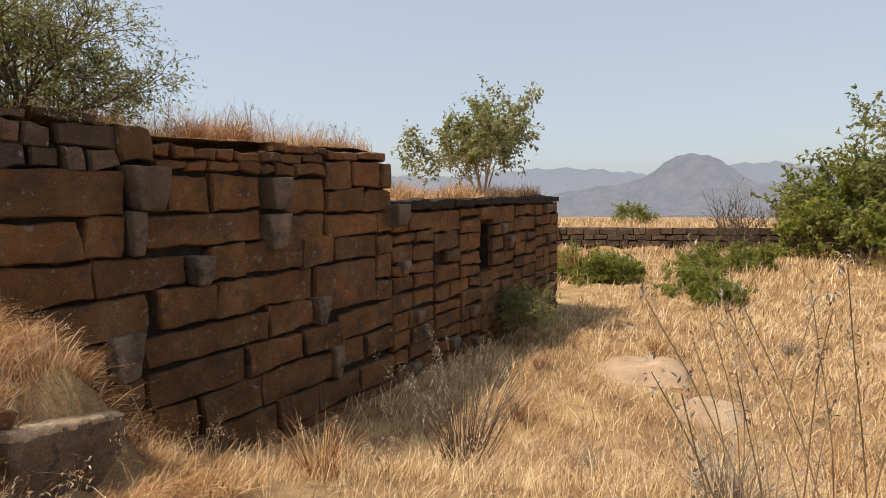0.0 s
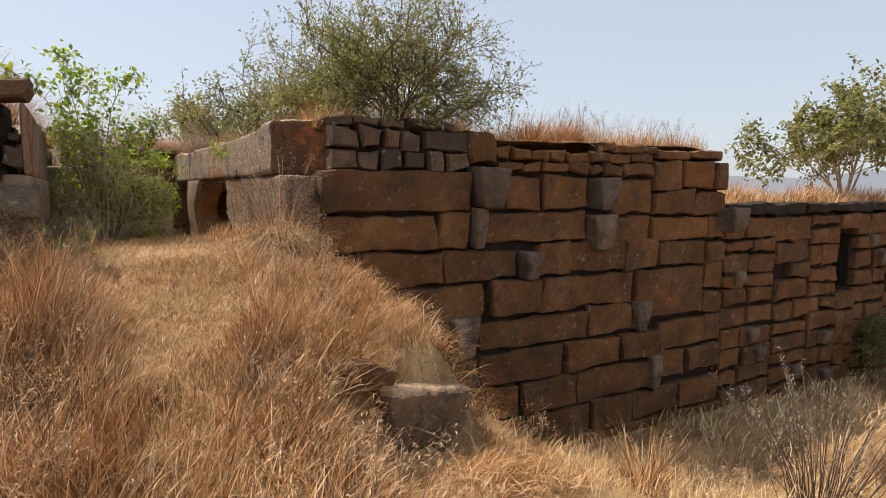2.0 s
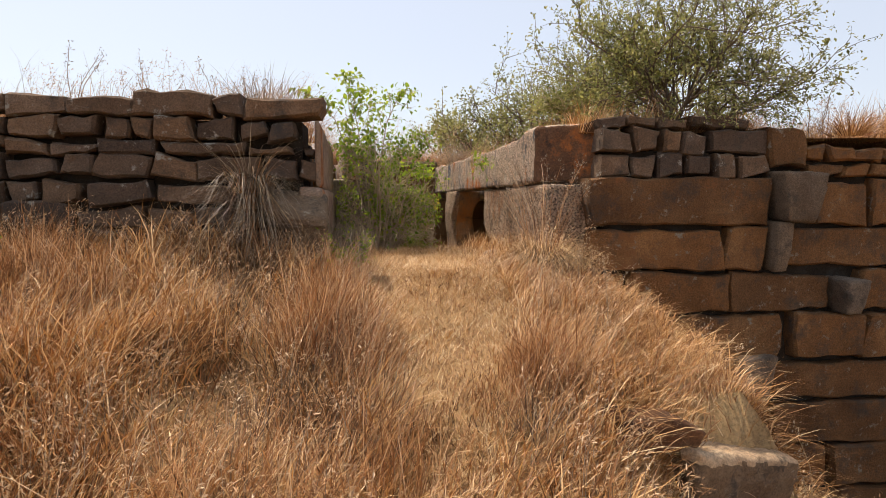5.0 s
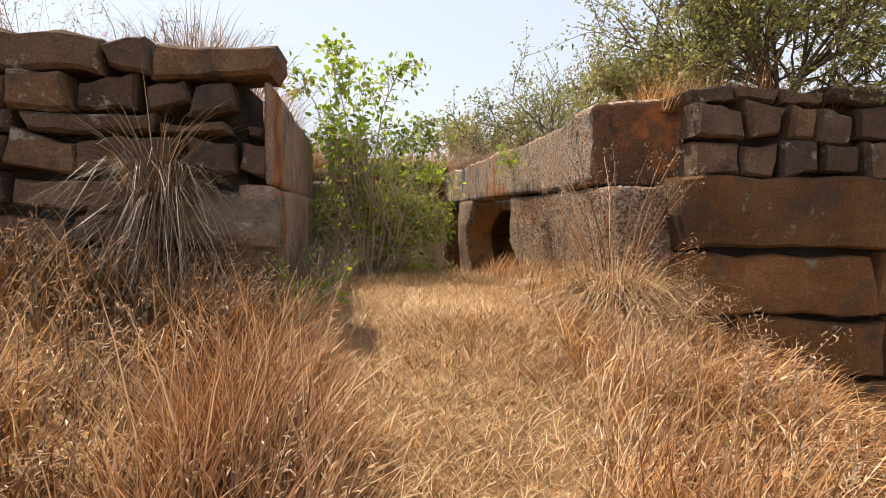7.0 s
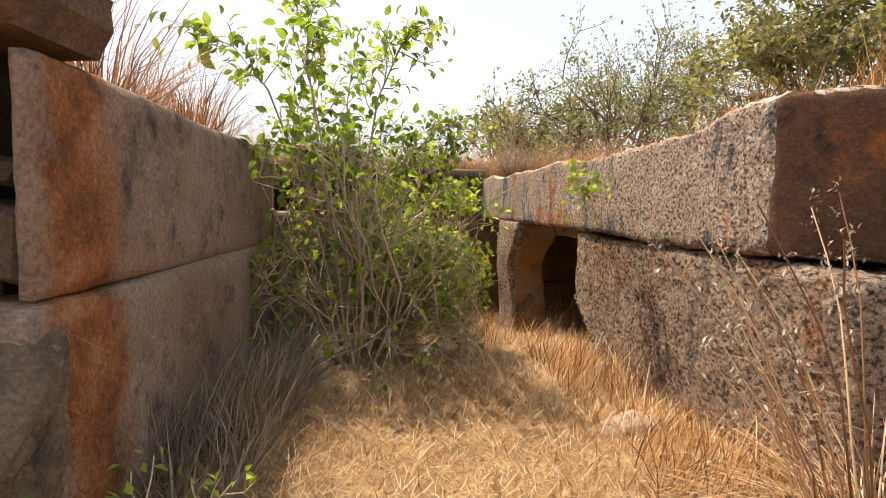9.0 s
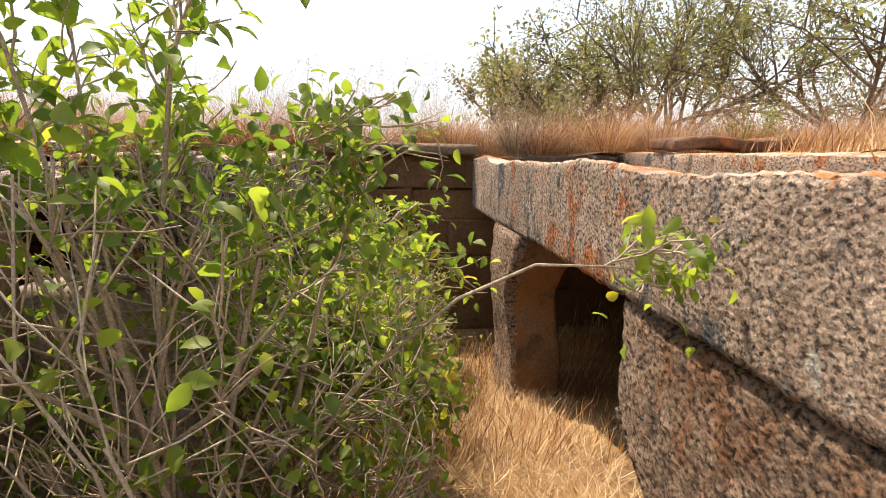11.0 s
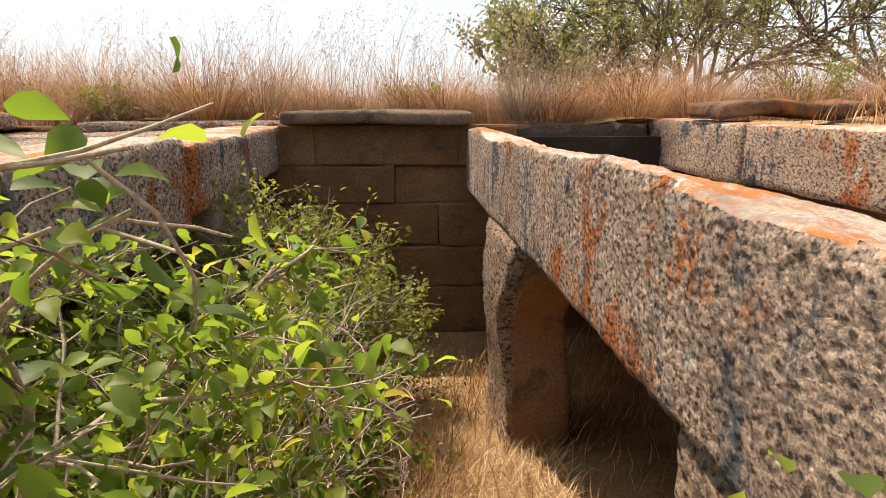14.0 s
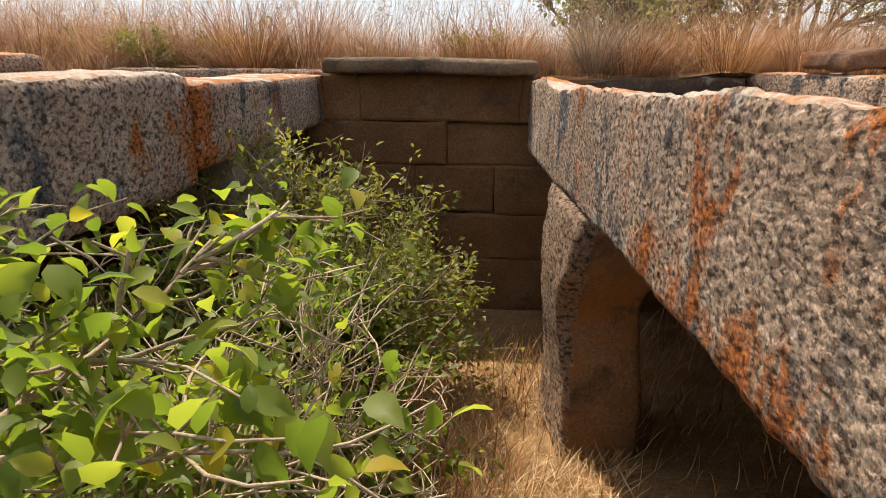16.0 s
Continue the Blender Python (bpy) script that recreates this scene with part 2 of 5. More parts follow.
# ---- building helpers ----
def mesh_of(name, verts, faces, material, smooth=False):
    me = bpy.data.meshes.new(name)
    me.from_pydata(verts, [], faces)
    me.materials.append(material)
    if smooth:
        me.polygons.foreach_set("use_smooth", [True] * len(me.polygons))
    me.update()
    return me


def fast_mesh(name, verts, quads, tris, material):
    """A mesh from arrays of quads and triangles."""
    me = bpy.data.meshes.new(name)
    me.vertices.add(len(verts))
    me.vertices.foreach_set("co", np.asarray(verts, np.float32).ravel())
    nq, nt = len(quads), len(tris)
    loops = np.concatenate([np.asarray(quads, np.int32).ravel(), np.asarray(tris, np.int32).ravel()])
    me.loops.add(len(loops))
    me.loops.foreach_set("vertex_index", loops)
    me.polygons.add(nq + nt)
    starts = np.concatenate([np.arange(nq) * 4, nq * 4 + np.arange(nt) * 3]).astype(np.int32)
    me.polygons.foreach_set("loop_start", starts)
    me.materials.append(material)
    me.update(calc_edges=True)
    return me


def child(ob, parent, label=""):
    ob.parent = parent
    return tagged(ob, label) if label else ob


def empty(name, at=(0, 0, 0), **tags):
    ob = new(name)
    ob.location = at
    return tagged(ob, **tags)


def smooth_step(a, b, v):
    v = np.clip((v - a) / (b - a), 0, 1)
    return v * v * (3 - 2 * v)


def block_mesh(name, w, h, d, rng, material, bulge=0.03, jit=0.035, cells=0.12):
    """A rough-dressed stone, w wide along x, h high, d deep; its front looks to -y at y = 0, base at z = 0, left end at x = 0."""
    nx, nz = max(5, min(13, int(w / cells) + 4)), max(5, min(7, int(h / cells) + 4))
    cj = [(rng.uniform(-jit, jit) * 0.8, rng.uniform(-jit, jit) * 0.9) for _ in range(4)]
    seed = Vector((rng.uniform(0, 90), rng.uniform(0, 90), rng.uniform(0, 90)))
    wear = 1.45 * min(1, jit / 0.03)
    push, tilt = rng.uniform(-0.025, 0.03), rng.uniform(-0.02, 0.02)
    verts, faces = [], []
    us = [0, 0.02 / w] + [(k + 1) / (nx - 3) for k in range(nx - 4)] + [1 - 0.02 / w, 1]
    vs = [0, 0.02 / h] + [(k + 1) / (nz - 3) for k in range(nz - 4)] + [1 - 0.02 / h, 1]
    for k in range(nz):
        for i in range(nx):
            u, v = us[i], vs[k]
            ox = sum(c[0] * a for c, a in zip(cj, ((1 - u) * (1 - v), u * (1 - v), (1 - u) * v, u * v)))
            oz = sum(c[1] * a for c, a in zip(cj, ((1 - u) * (1 - v), u * (1 - v), (1 - u) * v, u * v)))
            p = Vector((u * w + ox, 0, v * h + oz))
            q = noise.noise_vector(p * 3.1 + seed)
            rim = min(u * w, (1 - u) * w, v * h, (1 - v) * h)
            y = -push - tilt * (v - 0.5) - bulge * min(1, rim / 0.02) + 0.026 * min(1, jit / 0.03) * (rim < 0.008) + q.y * 0.026 + noise.noise(p * 9 + seed) * 0.016
            e = noise.noise_vector(p * 11 + seed)
            verts.append((p.x + wear * (q.x * 0.024 + e.x * 0.018), y, p.z + wear * (q.z * 0.026 + e.z * 0.018)))
    idx = lambda i, k: k * nx + i
    for k in range(nz - 1):
        for i in range(nx - 1):
            faces.append((idx(i, k), idx(i + 1, k), idx(i + 1, k + 1), idx(i, k + 1)))
    ring = [idx(i, 0) for i in range(nx)] + [idx(nx - 1, k) for k in range(1, nz)] + [idx(i, nz - 1) for i in range(nx - 2, -1, -1)] + [idx(0, k) for k in range(nz - 2, 0, -1)]
    base = len(verts)
    for r in ring:
        x, y, z = verts[r]
        verts.append((x, d, z))
    m = len(ring)
    for a in range(m):
        faces.append((ring[a], base + a, base + (a + 1) % m, ring[(a + 1) % m]))
    faces.append(tuple(base + a for a in range(m)))
    return mesh_of(name, verts, faces, material)


def rough_solid(name, size, material, cell=0.06, amp=0.02, scale=9, seed=0, bevel=0.03, shape=None):
    """A long hewn stone: a box from the origin to size, finely gridded and pocked. shape(p) may bend each point."""
    sx, sy, sz = size
    n = [max(2, int(s / cell) + 1) for s in size]
    verts, faces, seen_at = [], [], {}
    off = Vector((seed * 7.3, seed * 3.1, seed * 5.7))

    def vert(i, j, k):
        key = (i, j, k)
        if key not in seen_at:
            p = Vector((i / n[0] * sx, j / n[1] * sy, k / n[2] * sz))
            edge = [min(c, s - c) for c, s in zip(p, size)]
            near = sorted(edge)
            inward = max(0.0, bevel - near[1]) * 0.6
            for ax in range(3):
                if edge[ax] < bevel:
                    p[ax] += inward if p[ax] < size[ax] / 2 else -inward
            q = noise.noise_vector(p * scale * 0.6 + off) * amp * 0.45 + noise.noise_vector(p * scale * 2.4 + off) * amp * 0.6 + noise.noise_vector(p * 1.3 + off) * amp * 1.3
            p += q
            if shape:
                p = shape(p)
            seen_at[key] = len(verts)
            verts.append(p[:])
        return seen_at[key]

    def side(ax, at, flip):
        u, v = [a for a in range(3) if a != ax]
        for a in range(n[u]):
            for b in range(n[v]):
                quad = []
                for da, db in ((0, 0), (1, 0), (1, 1), (0, 1)):
                    c = [0, 0, 0]
                    c[ax], c[u], c[v] = at, a + da, b + db
                    quad.append(vert(*c))
                faces.append(tuple(quad[::-1] if flip else quad))

    for ax in range(3):
        side(ax, 0, ax != 1)
        side(ax, n[ax], ax == 1)
    return mesh_of(name, verts, faces, material, True)


def plain_solid(name, x0, x1, y0, y1, z0, z1, material):
    c = [(x, y, z) for z in (z0, z1) for y in (y0, y1) for x in (x0, x1)]
    return mesh_of(name, c, [(0, 2, 3, 1), (4, 5, 7, 6), (0, 1, 5, 4), (2, 6, 7, 3), (0, 4, 6, 2), (1, 3, 7, 5)], material)


def lay_course(wall, rng, z0, z1, joints, material, depth=0.35, gap=0.026, face=0.0, name="stone", jit=0.046):
    """One course of stones with the given upright joints, as children of a wall whose face is at its local y = 0."""
    for a, b in zip(joints, joints[1:]):
        if b - a < 0.08:
            continue
        g = gap * rng.uniform(0.35, 1.65)
        ob = new(name, block_mesh(name, b - a - g, z1 - z0 - g, depth, rng, material, bulge=rng.uniform(0.008, 0.024) * min(1, jit / 0.03), jit=jit))
        ob.parent = wall
        ob.location = (a + g / 2, face + rng.uniform(-0.012, 0.02), z0 + g / 2)


def random_joints(rng, x0, x1, lo, hi):
    xs = [x0]
    while xs[-1] < x1 - lo * 1.3:
        xs.append(xs[-1] + rng.uniform(lo, hi))
    xs[-1] = x1
    return xs


# ---- ground ----
def ground_height(x, y):
    """The path up the ramp, the lower field beside it and the sunken floor of the bays."""
    x, y = np.asarray(x, float), np.asarray(y, float)
    up = np.interp(y, (-6, 0.5, 2.0, 3.6, 5.2, 6.6, 8.4, 10.0, 12.3, 14.5, 40), (-0.1, 0.05, 0.12, 0.30, 0.62, 0.92, 0.97, 0.88, 0.42, 0.36, 0.36))
    up = up + 0.22 * smooth_step(-0.8, -2.5, x) * smooth_step(2, 6, y)
    low = -0.30 - 2.15 * smooth_step(1.6, 8.4, x + 0.45 * (y - 3)) - 0.25 * smooth_step(9, 20, x) + 0.45 * smooth_step(-2, -14, y) * smooth_step(40, 6, x)
    edge = np.interp(y, (-6, 0.5, 2.5, 3.7, 4.15, 4.4, 6.2, 7.1), (0.55, 0.55, 0.6, 0.62, 1.2, 1.95, 1.8, 1.7))
    k = smooth_step(edge, edge + np.interp(y, (0, 3, 4.3, 7), (1.6, 0.9, 0.7, 0.6)), x) * np.maximum(smooth_step(8.6, 7.6, y), smooth_step(3.4, 4.2, x))
    z = up + (low - up) * k
    far = smooth_step(0.3, 1.0, (x - 41) * 0.951 + (y - 17.5) * 0.309)
    z = z * (1 - far) + far * -1.2
    z = z - 110 * smooth_step(62, 420, np.hypot(x, y))
    z = z + 0.035 * np.sin(x * 2.3 + np.sin(y * 1.7)) * np.sin(y * 2.9 + 1.3) * (1 - smooth_step(8, 8.5, y) * 0.5)
    return z


def sheet(name, xs, ys, height, material, keep=None):
    gx, gy = np.meshgrid(xs, ys)
    gz = height(gx, gy)
    verts = np.stack([gx, gy, gz], -1).reshape(-1, 3)
    nx, ny = len(xs), len(ys)
    i, j = np.meshgrid(np.arange(nx - 1), np.arange(ny - 1))
    a = (j * nx + i).ravel()
    quads = np.stack([a, a + 1, a + 1 + nx, a + nx], 1)
    if keep is not None:
        cx, cy = (gx[:-1, :-1] + gx[1:, 1:]).ravel() / 2, (gy[:-1, :-1] + gy[1:, 1:]).ravel() / 2
        quads = quads[keep(cx, cy)]
    me = fast_mesh(name, verts, quads, np.zeros((0, 3), np.int32), material)
    me.polygons.foreach_set("use_smooth", [True] * len(me.polygons))
    return new(name, me)


def spread(fine0, fine1, step, far):
    inner = list(np.arange(fine0, fine1 + 1e-6, step))
    out = list(np.arange(fine1 + 0.6, fine1 + 42, 1.0)) + [fine1 + 42 * (far / (fine1 + 42)) ** (k / 14) for k in range(1, 15)]
    return np.array([fine0 + fine1 - o for o in out[::-1]] + inner + out)


ground = sheet("ground", spread(-6, 24, 0.2, 3600), spread(-6, 16, 0.2, 3600), ground_height, SOIL)
tagged(ground, "sunlit earth covered with trampled dry straw", "ground", kind="structure")


def terrace_height(x, y):
    x, y = np.asarray(x, float), np.asarray(y, float)
    z = 2.42 - 1.02 * smooth_step(9.55, 9.75, x) * smooth_step(20, 14, y) + 0.10 * smooth_step(15.2, 18, y)
    return z + 0.05 * np.sin(x * 1.9 + y) * np.sin(y * 2.3 - x * 0.7) + 0.03 * np.sin(x * 5.1) * np.sin(y * 4.3) - 3.0 * smooth_step(26, 34, y)


def on_terrace(x, y):
    pit = (x > -3.0) & (x < 3.4) & (y > 9.7) & (y < 14.85)
    lane = (x > -1.15) & (x < 1.95) & (y < 14)
    return ~(pit | lane) & (x < 19.6)


terrace = sheet("ground_terrace", np.arange(-14, 20, 0.2), np.arange(7.4, 34, 0.2), terrace_height, SOIL, on_terrace)
tagged(terrace, "earth filling the ruin top, grown with dry grass", "ground", kind="structure")

# ---- far country ----
def hills(name, yaw0, yaw1, r0, r1, nyaw, nr, height, material, label):
    yaw = np.radians(np.linspace(yaw0, yaw1, nyaw))
    r = np.linspace(r0, r1, nr)
    gy, gr = np.meshgrid(yaw, r)
    z = height(np.degrees(gy), gr)
    v = np.stack([-np.sin(gy) * gr, np.cos(gy) * gr, z], -1).reshape(-1, 3)
    i, j = np.meshgrid(np.arange(nyaw - 1), np.arange(nr - 1))
    a = (j * nyaw + i).ravel()
    me = fast_mesh(name, v, np.stack([a, a + 1, a + 1 + nyaw, a + nyaw], 1), np.zeros((0, 3), np.int32), material)
    return tagged(new(name, me), label, "hills", kind="structure")


def bump_at(a, c, w):
    return np.exp(-((a - c) / w) ** 2)


def wavy(a, r):
    return 6 * np.sin(a * 2.1) + 4 * np.sin(a * 5.3 + r * 0.004) + 2.5 * np.sin(a * 11.7 + r * 0.01)


hills("backdrop_valley", -125, -35, 1300, 3300, 120, 20, lambda a, r: -100 + (r - 1300) * 0.014 + wavy(a, r) * 0.6, VALLEY, "valley floor below the hill with haze painted on")
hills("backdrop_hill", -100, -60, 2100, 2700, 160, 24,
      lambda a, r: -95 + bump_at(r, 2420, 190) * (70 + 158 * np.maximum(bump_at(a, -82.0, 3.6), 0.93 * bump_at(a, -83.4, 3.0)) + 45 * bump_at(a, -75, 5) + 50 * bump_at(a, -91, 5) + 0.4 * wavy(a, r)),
      HILL, "grey rounded granite hill with haze painted on")
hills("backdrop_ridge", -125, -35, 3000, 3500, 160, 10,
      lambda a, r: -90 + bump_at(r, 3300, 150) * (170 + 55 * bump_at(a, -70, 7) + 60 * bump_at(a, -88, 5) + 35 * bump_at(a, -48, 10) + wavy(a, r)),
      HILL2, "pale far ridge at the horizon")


# ---- front wall beside the ramp ----
rng = random.Random(11)
wall_front = empty("wall_front_right", (0, 7.2, 0), label="tall brown ashlar wall of the ruin, in shade", category="wall", kind="structure")
child(new("wall_core", plain_solid("wall_core", 2.25, 9.62, 0.14, 0.62, -3.2, 2.2, MORTAR)), wall_front)
child(new("wall_fill", plain_solid("wall_fill", 2.02, 2.5, 0.26, 2.4, -0.6, 1.84, MORTAR)), wall_front)
lay_course(wall_front, rng, 1.36, 1.90, (2.0, 4.12), BROWN)
lay_course(wall_front, rng, 1.36, 1.90, (4.66, 5.38, 6.28), BROWN)
lay_course(wall_front, rng, 1.30, 1.86, (6.82, 7.72), BROWN)
lay_course(wall_front, rng, 1.69, 2.19, (7.80, 8.49, 9.38, 9.70), BROWN)
lay_course(wall_front, rng, 1.24, 1.69, (7.78, 8.85, 9.70), BROWN)
lay_course(wall_front, rng, 0.84, 1.35, (2.0, 3.61, 4.13), BROWN)
lay_course(wall_front, rng, 0.90, 1.35, (4.33, 6.28), BROWN)
lay_course(wall_front, rng, 0.80, 1.29, (6.78, 7.74), BROWN)
lay_course(wall_front, rng, 0.80, 1.23, (7.76, 9.23, 9.70), BROWN)
lay_course(wall_front, rng, 0.37, 0.83, (2.0, 2.48, 3.7, 4.93), BROWN)
lay_course(wall_front, rng, 0.37, 0.88, (5.28, 5.94, 7.15, 7.93), BROWN)
lay_course(wall_front, rng, 0.37, 0.79, (7.93, 9.21, 9.70), BROWN)
lay_course(wall_front, rng, -0.17, 0.36, (2.2, 2.96, 4.39), BROWN)
lay_course(wall_front, rng, -0.17, 0.36, (4.46, 5.37, 6.08, 7.37), BROWN)
lay_course(wall_front, rng, -0.55, 0.35, (7.42, 9.14), BROWN)
lay_course(wall_front, rng, -0.10, 0.36, (9.16, 9.70), BROWN)
lay_course(wall_front, rng, -0.68, -0.19, (2.2, 3.2, 3.81), BROWN)
lay_course(wall_front, rng, -0.68, -0.19, (4.26, 6.37, 7.40), BROWN)
lay_course(wall_front, rng, -0.56, -0.12, (9.16, 9.70), BROWN)
lay_course(wall_front, rng, -1.20, -0.70, (3.2, 4.28, 5.88, 7.11, 8.06), BROWN)
lay_course(wall_front, rng, -1.12, -0.58, (8.06, 9.70), BROWN)
lay_course(wall_front, rng, -1.74, -1.22, (3.4, 4.39, 5.07, 6.16, 7.79), BROWN)
lay_course(wall_front, rng, -1.62, -1.15, (7.95, 8.8, 9.70), BROWN)
lay_course(wall_front, rng, -2.25, -1.76, (3.9, 5.2, 6.5, 7.4, 8.6, 9.70), BROWN)
lay_course(wall_front, rng, -2.8, -2.27, (4.6, 6.0, 7.9, 9.70), BROWN)
# small packing stones in two courses under the top
lay_course(wall_front, rng, 1.91, 2.16, random_joints(rng, 2.12, 4.1, 0.22, 0.46), GREYBROWN, gap=0.03)
lay_course(wall_front, rng, 2.17, 2.44, random_joints(rng, 2.12, 4.1, 0.25, 0.55), GREYBROWN, gap=0.03)
lay_course(wall_front, rng, 2.44, 2.60, random_joints(rng, 2.14, 3.9, 0.3, 0.6), GREYBROWN, gap=0.03, face=0.06)
lay_course(wall_front, rng, 2.05, 2.48, (4.12, 4.52), BROWN)
lay_course(wall_front, rng, 1.91, 2.10, random_joints(rng, 4.55, 7.75, 0.25, 0.55), BROWN, gap=0.03)
lay_course(wall_front, rng, 2.11, 2.28, random_joints(rng, 4.55, 7.75, 0.22, 0.5), BROWN, gap=0.035)
lay_course(wall_front, rng, 2.28, 2.44, random_joints(rng, 6.6, 7.85, 0.22, 0.4), BROWN, gap=0.03, face=0.03)
lay_course(wall_front, rng, 2.20, 2.42, (7.8, 8.7, 9.66), BROWN)


def bracket(x, z, w, h, out, seed, lean=0.0):
    """A broken stone stub that juts out of the wall."""
    r = random.Random(seed)
    me = rough_solid("bracket_stone", (w, out + 0.3, h), BRACKET, 0.045, 0.024, 7, seed, 0.012,
                     lambda p: Vector((p.x + (p.x - w / 2) * 0.5 * (p.z / h - 0.6), p.y + max(0, 0.5 - p.z / h) * 0.10, p.z)))
    ob = new("bracket_stone", me)
    ob.location = (x, 7.2 - out, z)
    ob.rotation_euler = (lean, 0, r.uniform(-0.05, 0.05))
    return tagged(ob, "grey broken stone bracket jutting from the brown wall", "bracket", "wall brackets")


bracket(4.17, 1.42, 0.44, 0.55, 0.26, 3)
bracket(4.16, 0.86, 0.18, 0.55, 0.14, 4)
bracket(6.36, 1.38, 0.42, 0.50, 0.24, 5)
bracket(6.34, 0.74, 0.42, 0.56, 0.20, 6)
bracket(5.00, 0.36, 0.26, 0.40, 0.20, 7)
bracket(3.86, -0.72, 0.36, 0.60, 0.10, 8)
bracket(7.42, -0.70, 0.30, 0.52, 0.10, 9)
bracket(7.80, -1.78, 0.22, 0.62, 0.14, 12)
bracket(9.55, 0.92, 0.42, 0.45, 0.34, 10)

# lower stretch of the wall, with a slit window
wall_low = empty("wall_front_low", (0, 7.2, 0), label="lower brown ashlar wall with a slit window, in shade", category="wall", kind="structure")
for n_, b in (("wall_core_a", (9.72, 13.76)), ("wall_core_b", (14.44, 19.62))):
    child(new("wall_core", plain_solid("wall_core", b[0], b[1], 0.14, 0.72, -3.6, 1.24, MORTAR)), wall_low)
child(new("wall_core", plain_solid("wall_core", 13.76, 14.44, 0.14, 0.72, -3.6, -0.5, MORTAR)), wall_low)
child(new("window_back", plain_solid("window_back", 13.76, 14.44, 0.60, 0.72, -0.5, 0.86, MORTAR)), wall_low)
levels = (-3.3, -2.9, -2.5, -2.1, -1.7, -1.3, -0.9, -0.5, -0.09, 0.42, 0.86, 1.22)
# each stretch between two upright breaks has courses of its own heights
for k, (a, b) in enumerate(((9.72, 11.35), (11.35, 12.6), (12.6, 13.74), (14.46, 15.9), (15.9, 17.6), (17.6, 19.68))):
    z = -3.3
    while z < 1.2:
        z1 = z + rng.uniform(0.26, 0.46)
        if z1 > 1.0:
            z1 = 1.22
        cuts = random_joints(rng, a, b, 0.42, 0.95)
        if k == 1 and z < 0.2 < z1:
            cuts = [cuts[0] + 0.5] + cuts[1:]
        lay_course(wall_low, rng, z, z1, cuts, BROWN, gap=0.05)
        if rng.random() < 0.28:
            bracket(rng.uniform(a + 0.1, b - 0.4), z + 0.05, 0.28, 0.30, 0.15, 30 + k)
        z = z1
lay_course(wall_low, rng, -0.95, -0.52, (13.70, 14.48), BROWN)
for z0, z1 in ((-3.3, -2.7), (-2.7, -2.2), (-2.2, -1.75), (-1.75, -1.35), (-1.35, -0.95)):
    lay_course(wall_low, rng, z0, z1, (13.72, 14.10, 14.48), BROWN)
lay_course(wall_low, rng, 0.87, 1.22, (13.68, 14.52), BROWN)
lay_course(wall_low, rng, 1.23, 1.47, random_joints(rng, 9.72, 19.7, 0.9, 1.8), MORTAR, gap=0.02, face=-0.05)
# the end of the low wall, seen at the far corner
wall_end = empty("wall_front_end", (19.7, 7.2, 0), label="brown stone end of the low wall", category="wall", kind="structure")
wall_end.rotation_euler = (0, 0, math.pi / 2)
for z0, z1 in zip(levels, levels[1:]):
    lay_course(wall_end, rng, z0, z1, (0.0, 0.75), BROWN, depth=0.12)

# ---- left front wall ----
wall_left = empty("wall_front_left", (0, 6.95, 0), label="grey-brown rubble wall of thin courses, in shade", category="wall", kind="structure")
child(new("wall_core", plain_solid("wall_core", -8.0, -1.03, 0.2, 0.7, 0.4, 2.42, MORTAR)), wall_left)
rl = random.Random(5)
for z0, z1, joints in ((2.43, 2.64, (-3.72, -3.16, -2.59, -1.85, -1.57, -0.82)), (2.21, 2.42, (-3.73, -3.27, -2.89, -2.62, -2.40, -2.03, -1.63, -1.35, -1.08)),
                       (2.07, 2.20, (-3.74, -3.35, -2.90, -2.36, -1.52, -1.1)), (1.83, 2.06, (-3.75, -3.26, -2.97, -2.42, -2.01, -1.4, -1.1)),
                       (1.58, 1.82, (-3.76, -3.48, -3.06, -2.43, -1.48, -1.3)), (1.34, 1.57, (-3.78, -3.15, -2.47, -2.02, -1.6, -1.22)),
                       (1.08, 1.33, (-3.8, -3.0, -2.2, -1.3)), (0.8, 1.07, (-3.8, -2.7, -1.9, -1.2))):
    deep = 0.42 if z0 > 2.4 else 0.3
    lay_course(wall_left, rl, z0, z1, random_joints(rl, -8.0, joints[0], 0.45, 0.9) + list(joints[1:]), GREYBROWN, depth=deep, face=-0.03 if z0 > 2.4 else 0.0)
for x, z, w, h in ((-1.05, 1.80, 0.19, 0.24), (-1.02, 2.07, 0.16, 0.14)):
    lay_course(wall_left, rl, z, z + h, (x, x + w), GREYBROWN, face=0.06)


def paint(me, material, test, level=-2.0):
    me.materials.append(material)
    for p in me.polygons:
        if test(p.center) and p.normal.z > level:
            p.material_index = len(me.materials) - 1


def hewn(name, at, size, turn, material, label, category, seed, amp=0.02, cell=0.06, shape=None, group="", rust=None, second=RUST, top=None):
    me = rough_solid(name, size, material, cell, amp, 9, seed, 0.02, shape)
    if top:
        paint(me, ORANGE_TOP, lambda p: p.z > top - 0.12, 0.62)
    if rust:
        paint(me, second, rust)
    ob = new(name, me)
    ob.location = at
    ob.rotation_euler = (0, 0, radians(turn))
    return tagged(ob, label, category, group)


def smooth_scalar(a, b, v):
    v = min(1.0, max(0.0, (v - a) / (b - a)))
    return v * v * (3 - 2 * v)


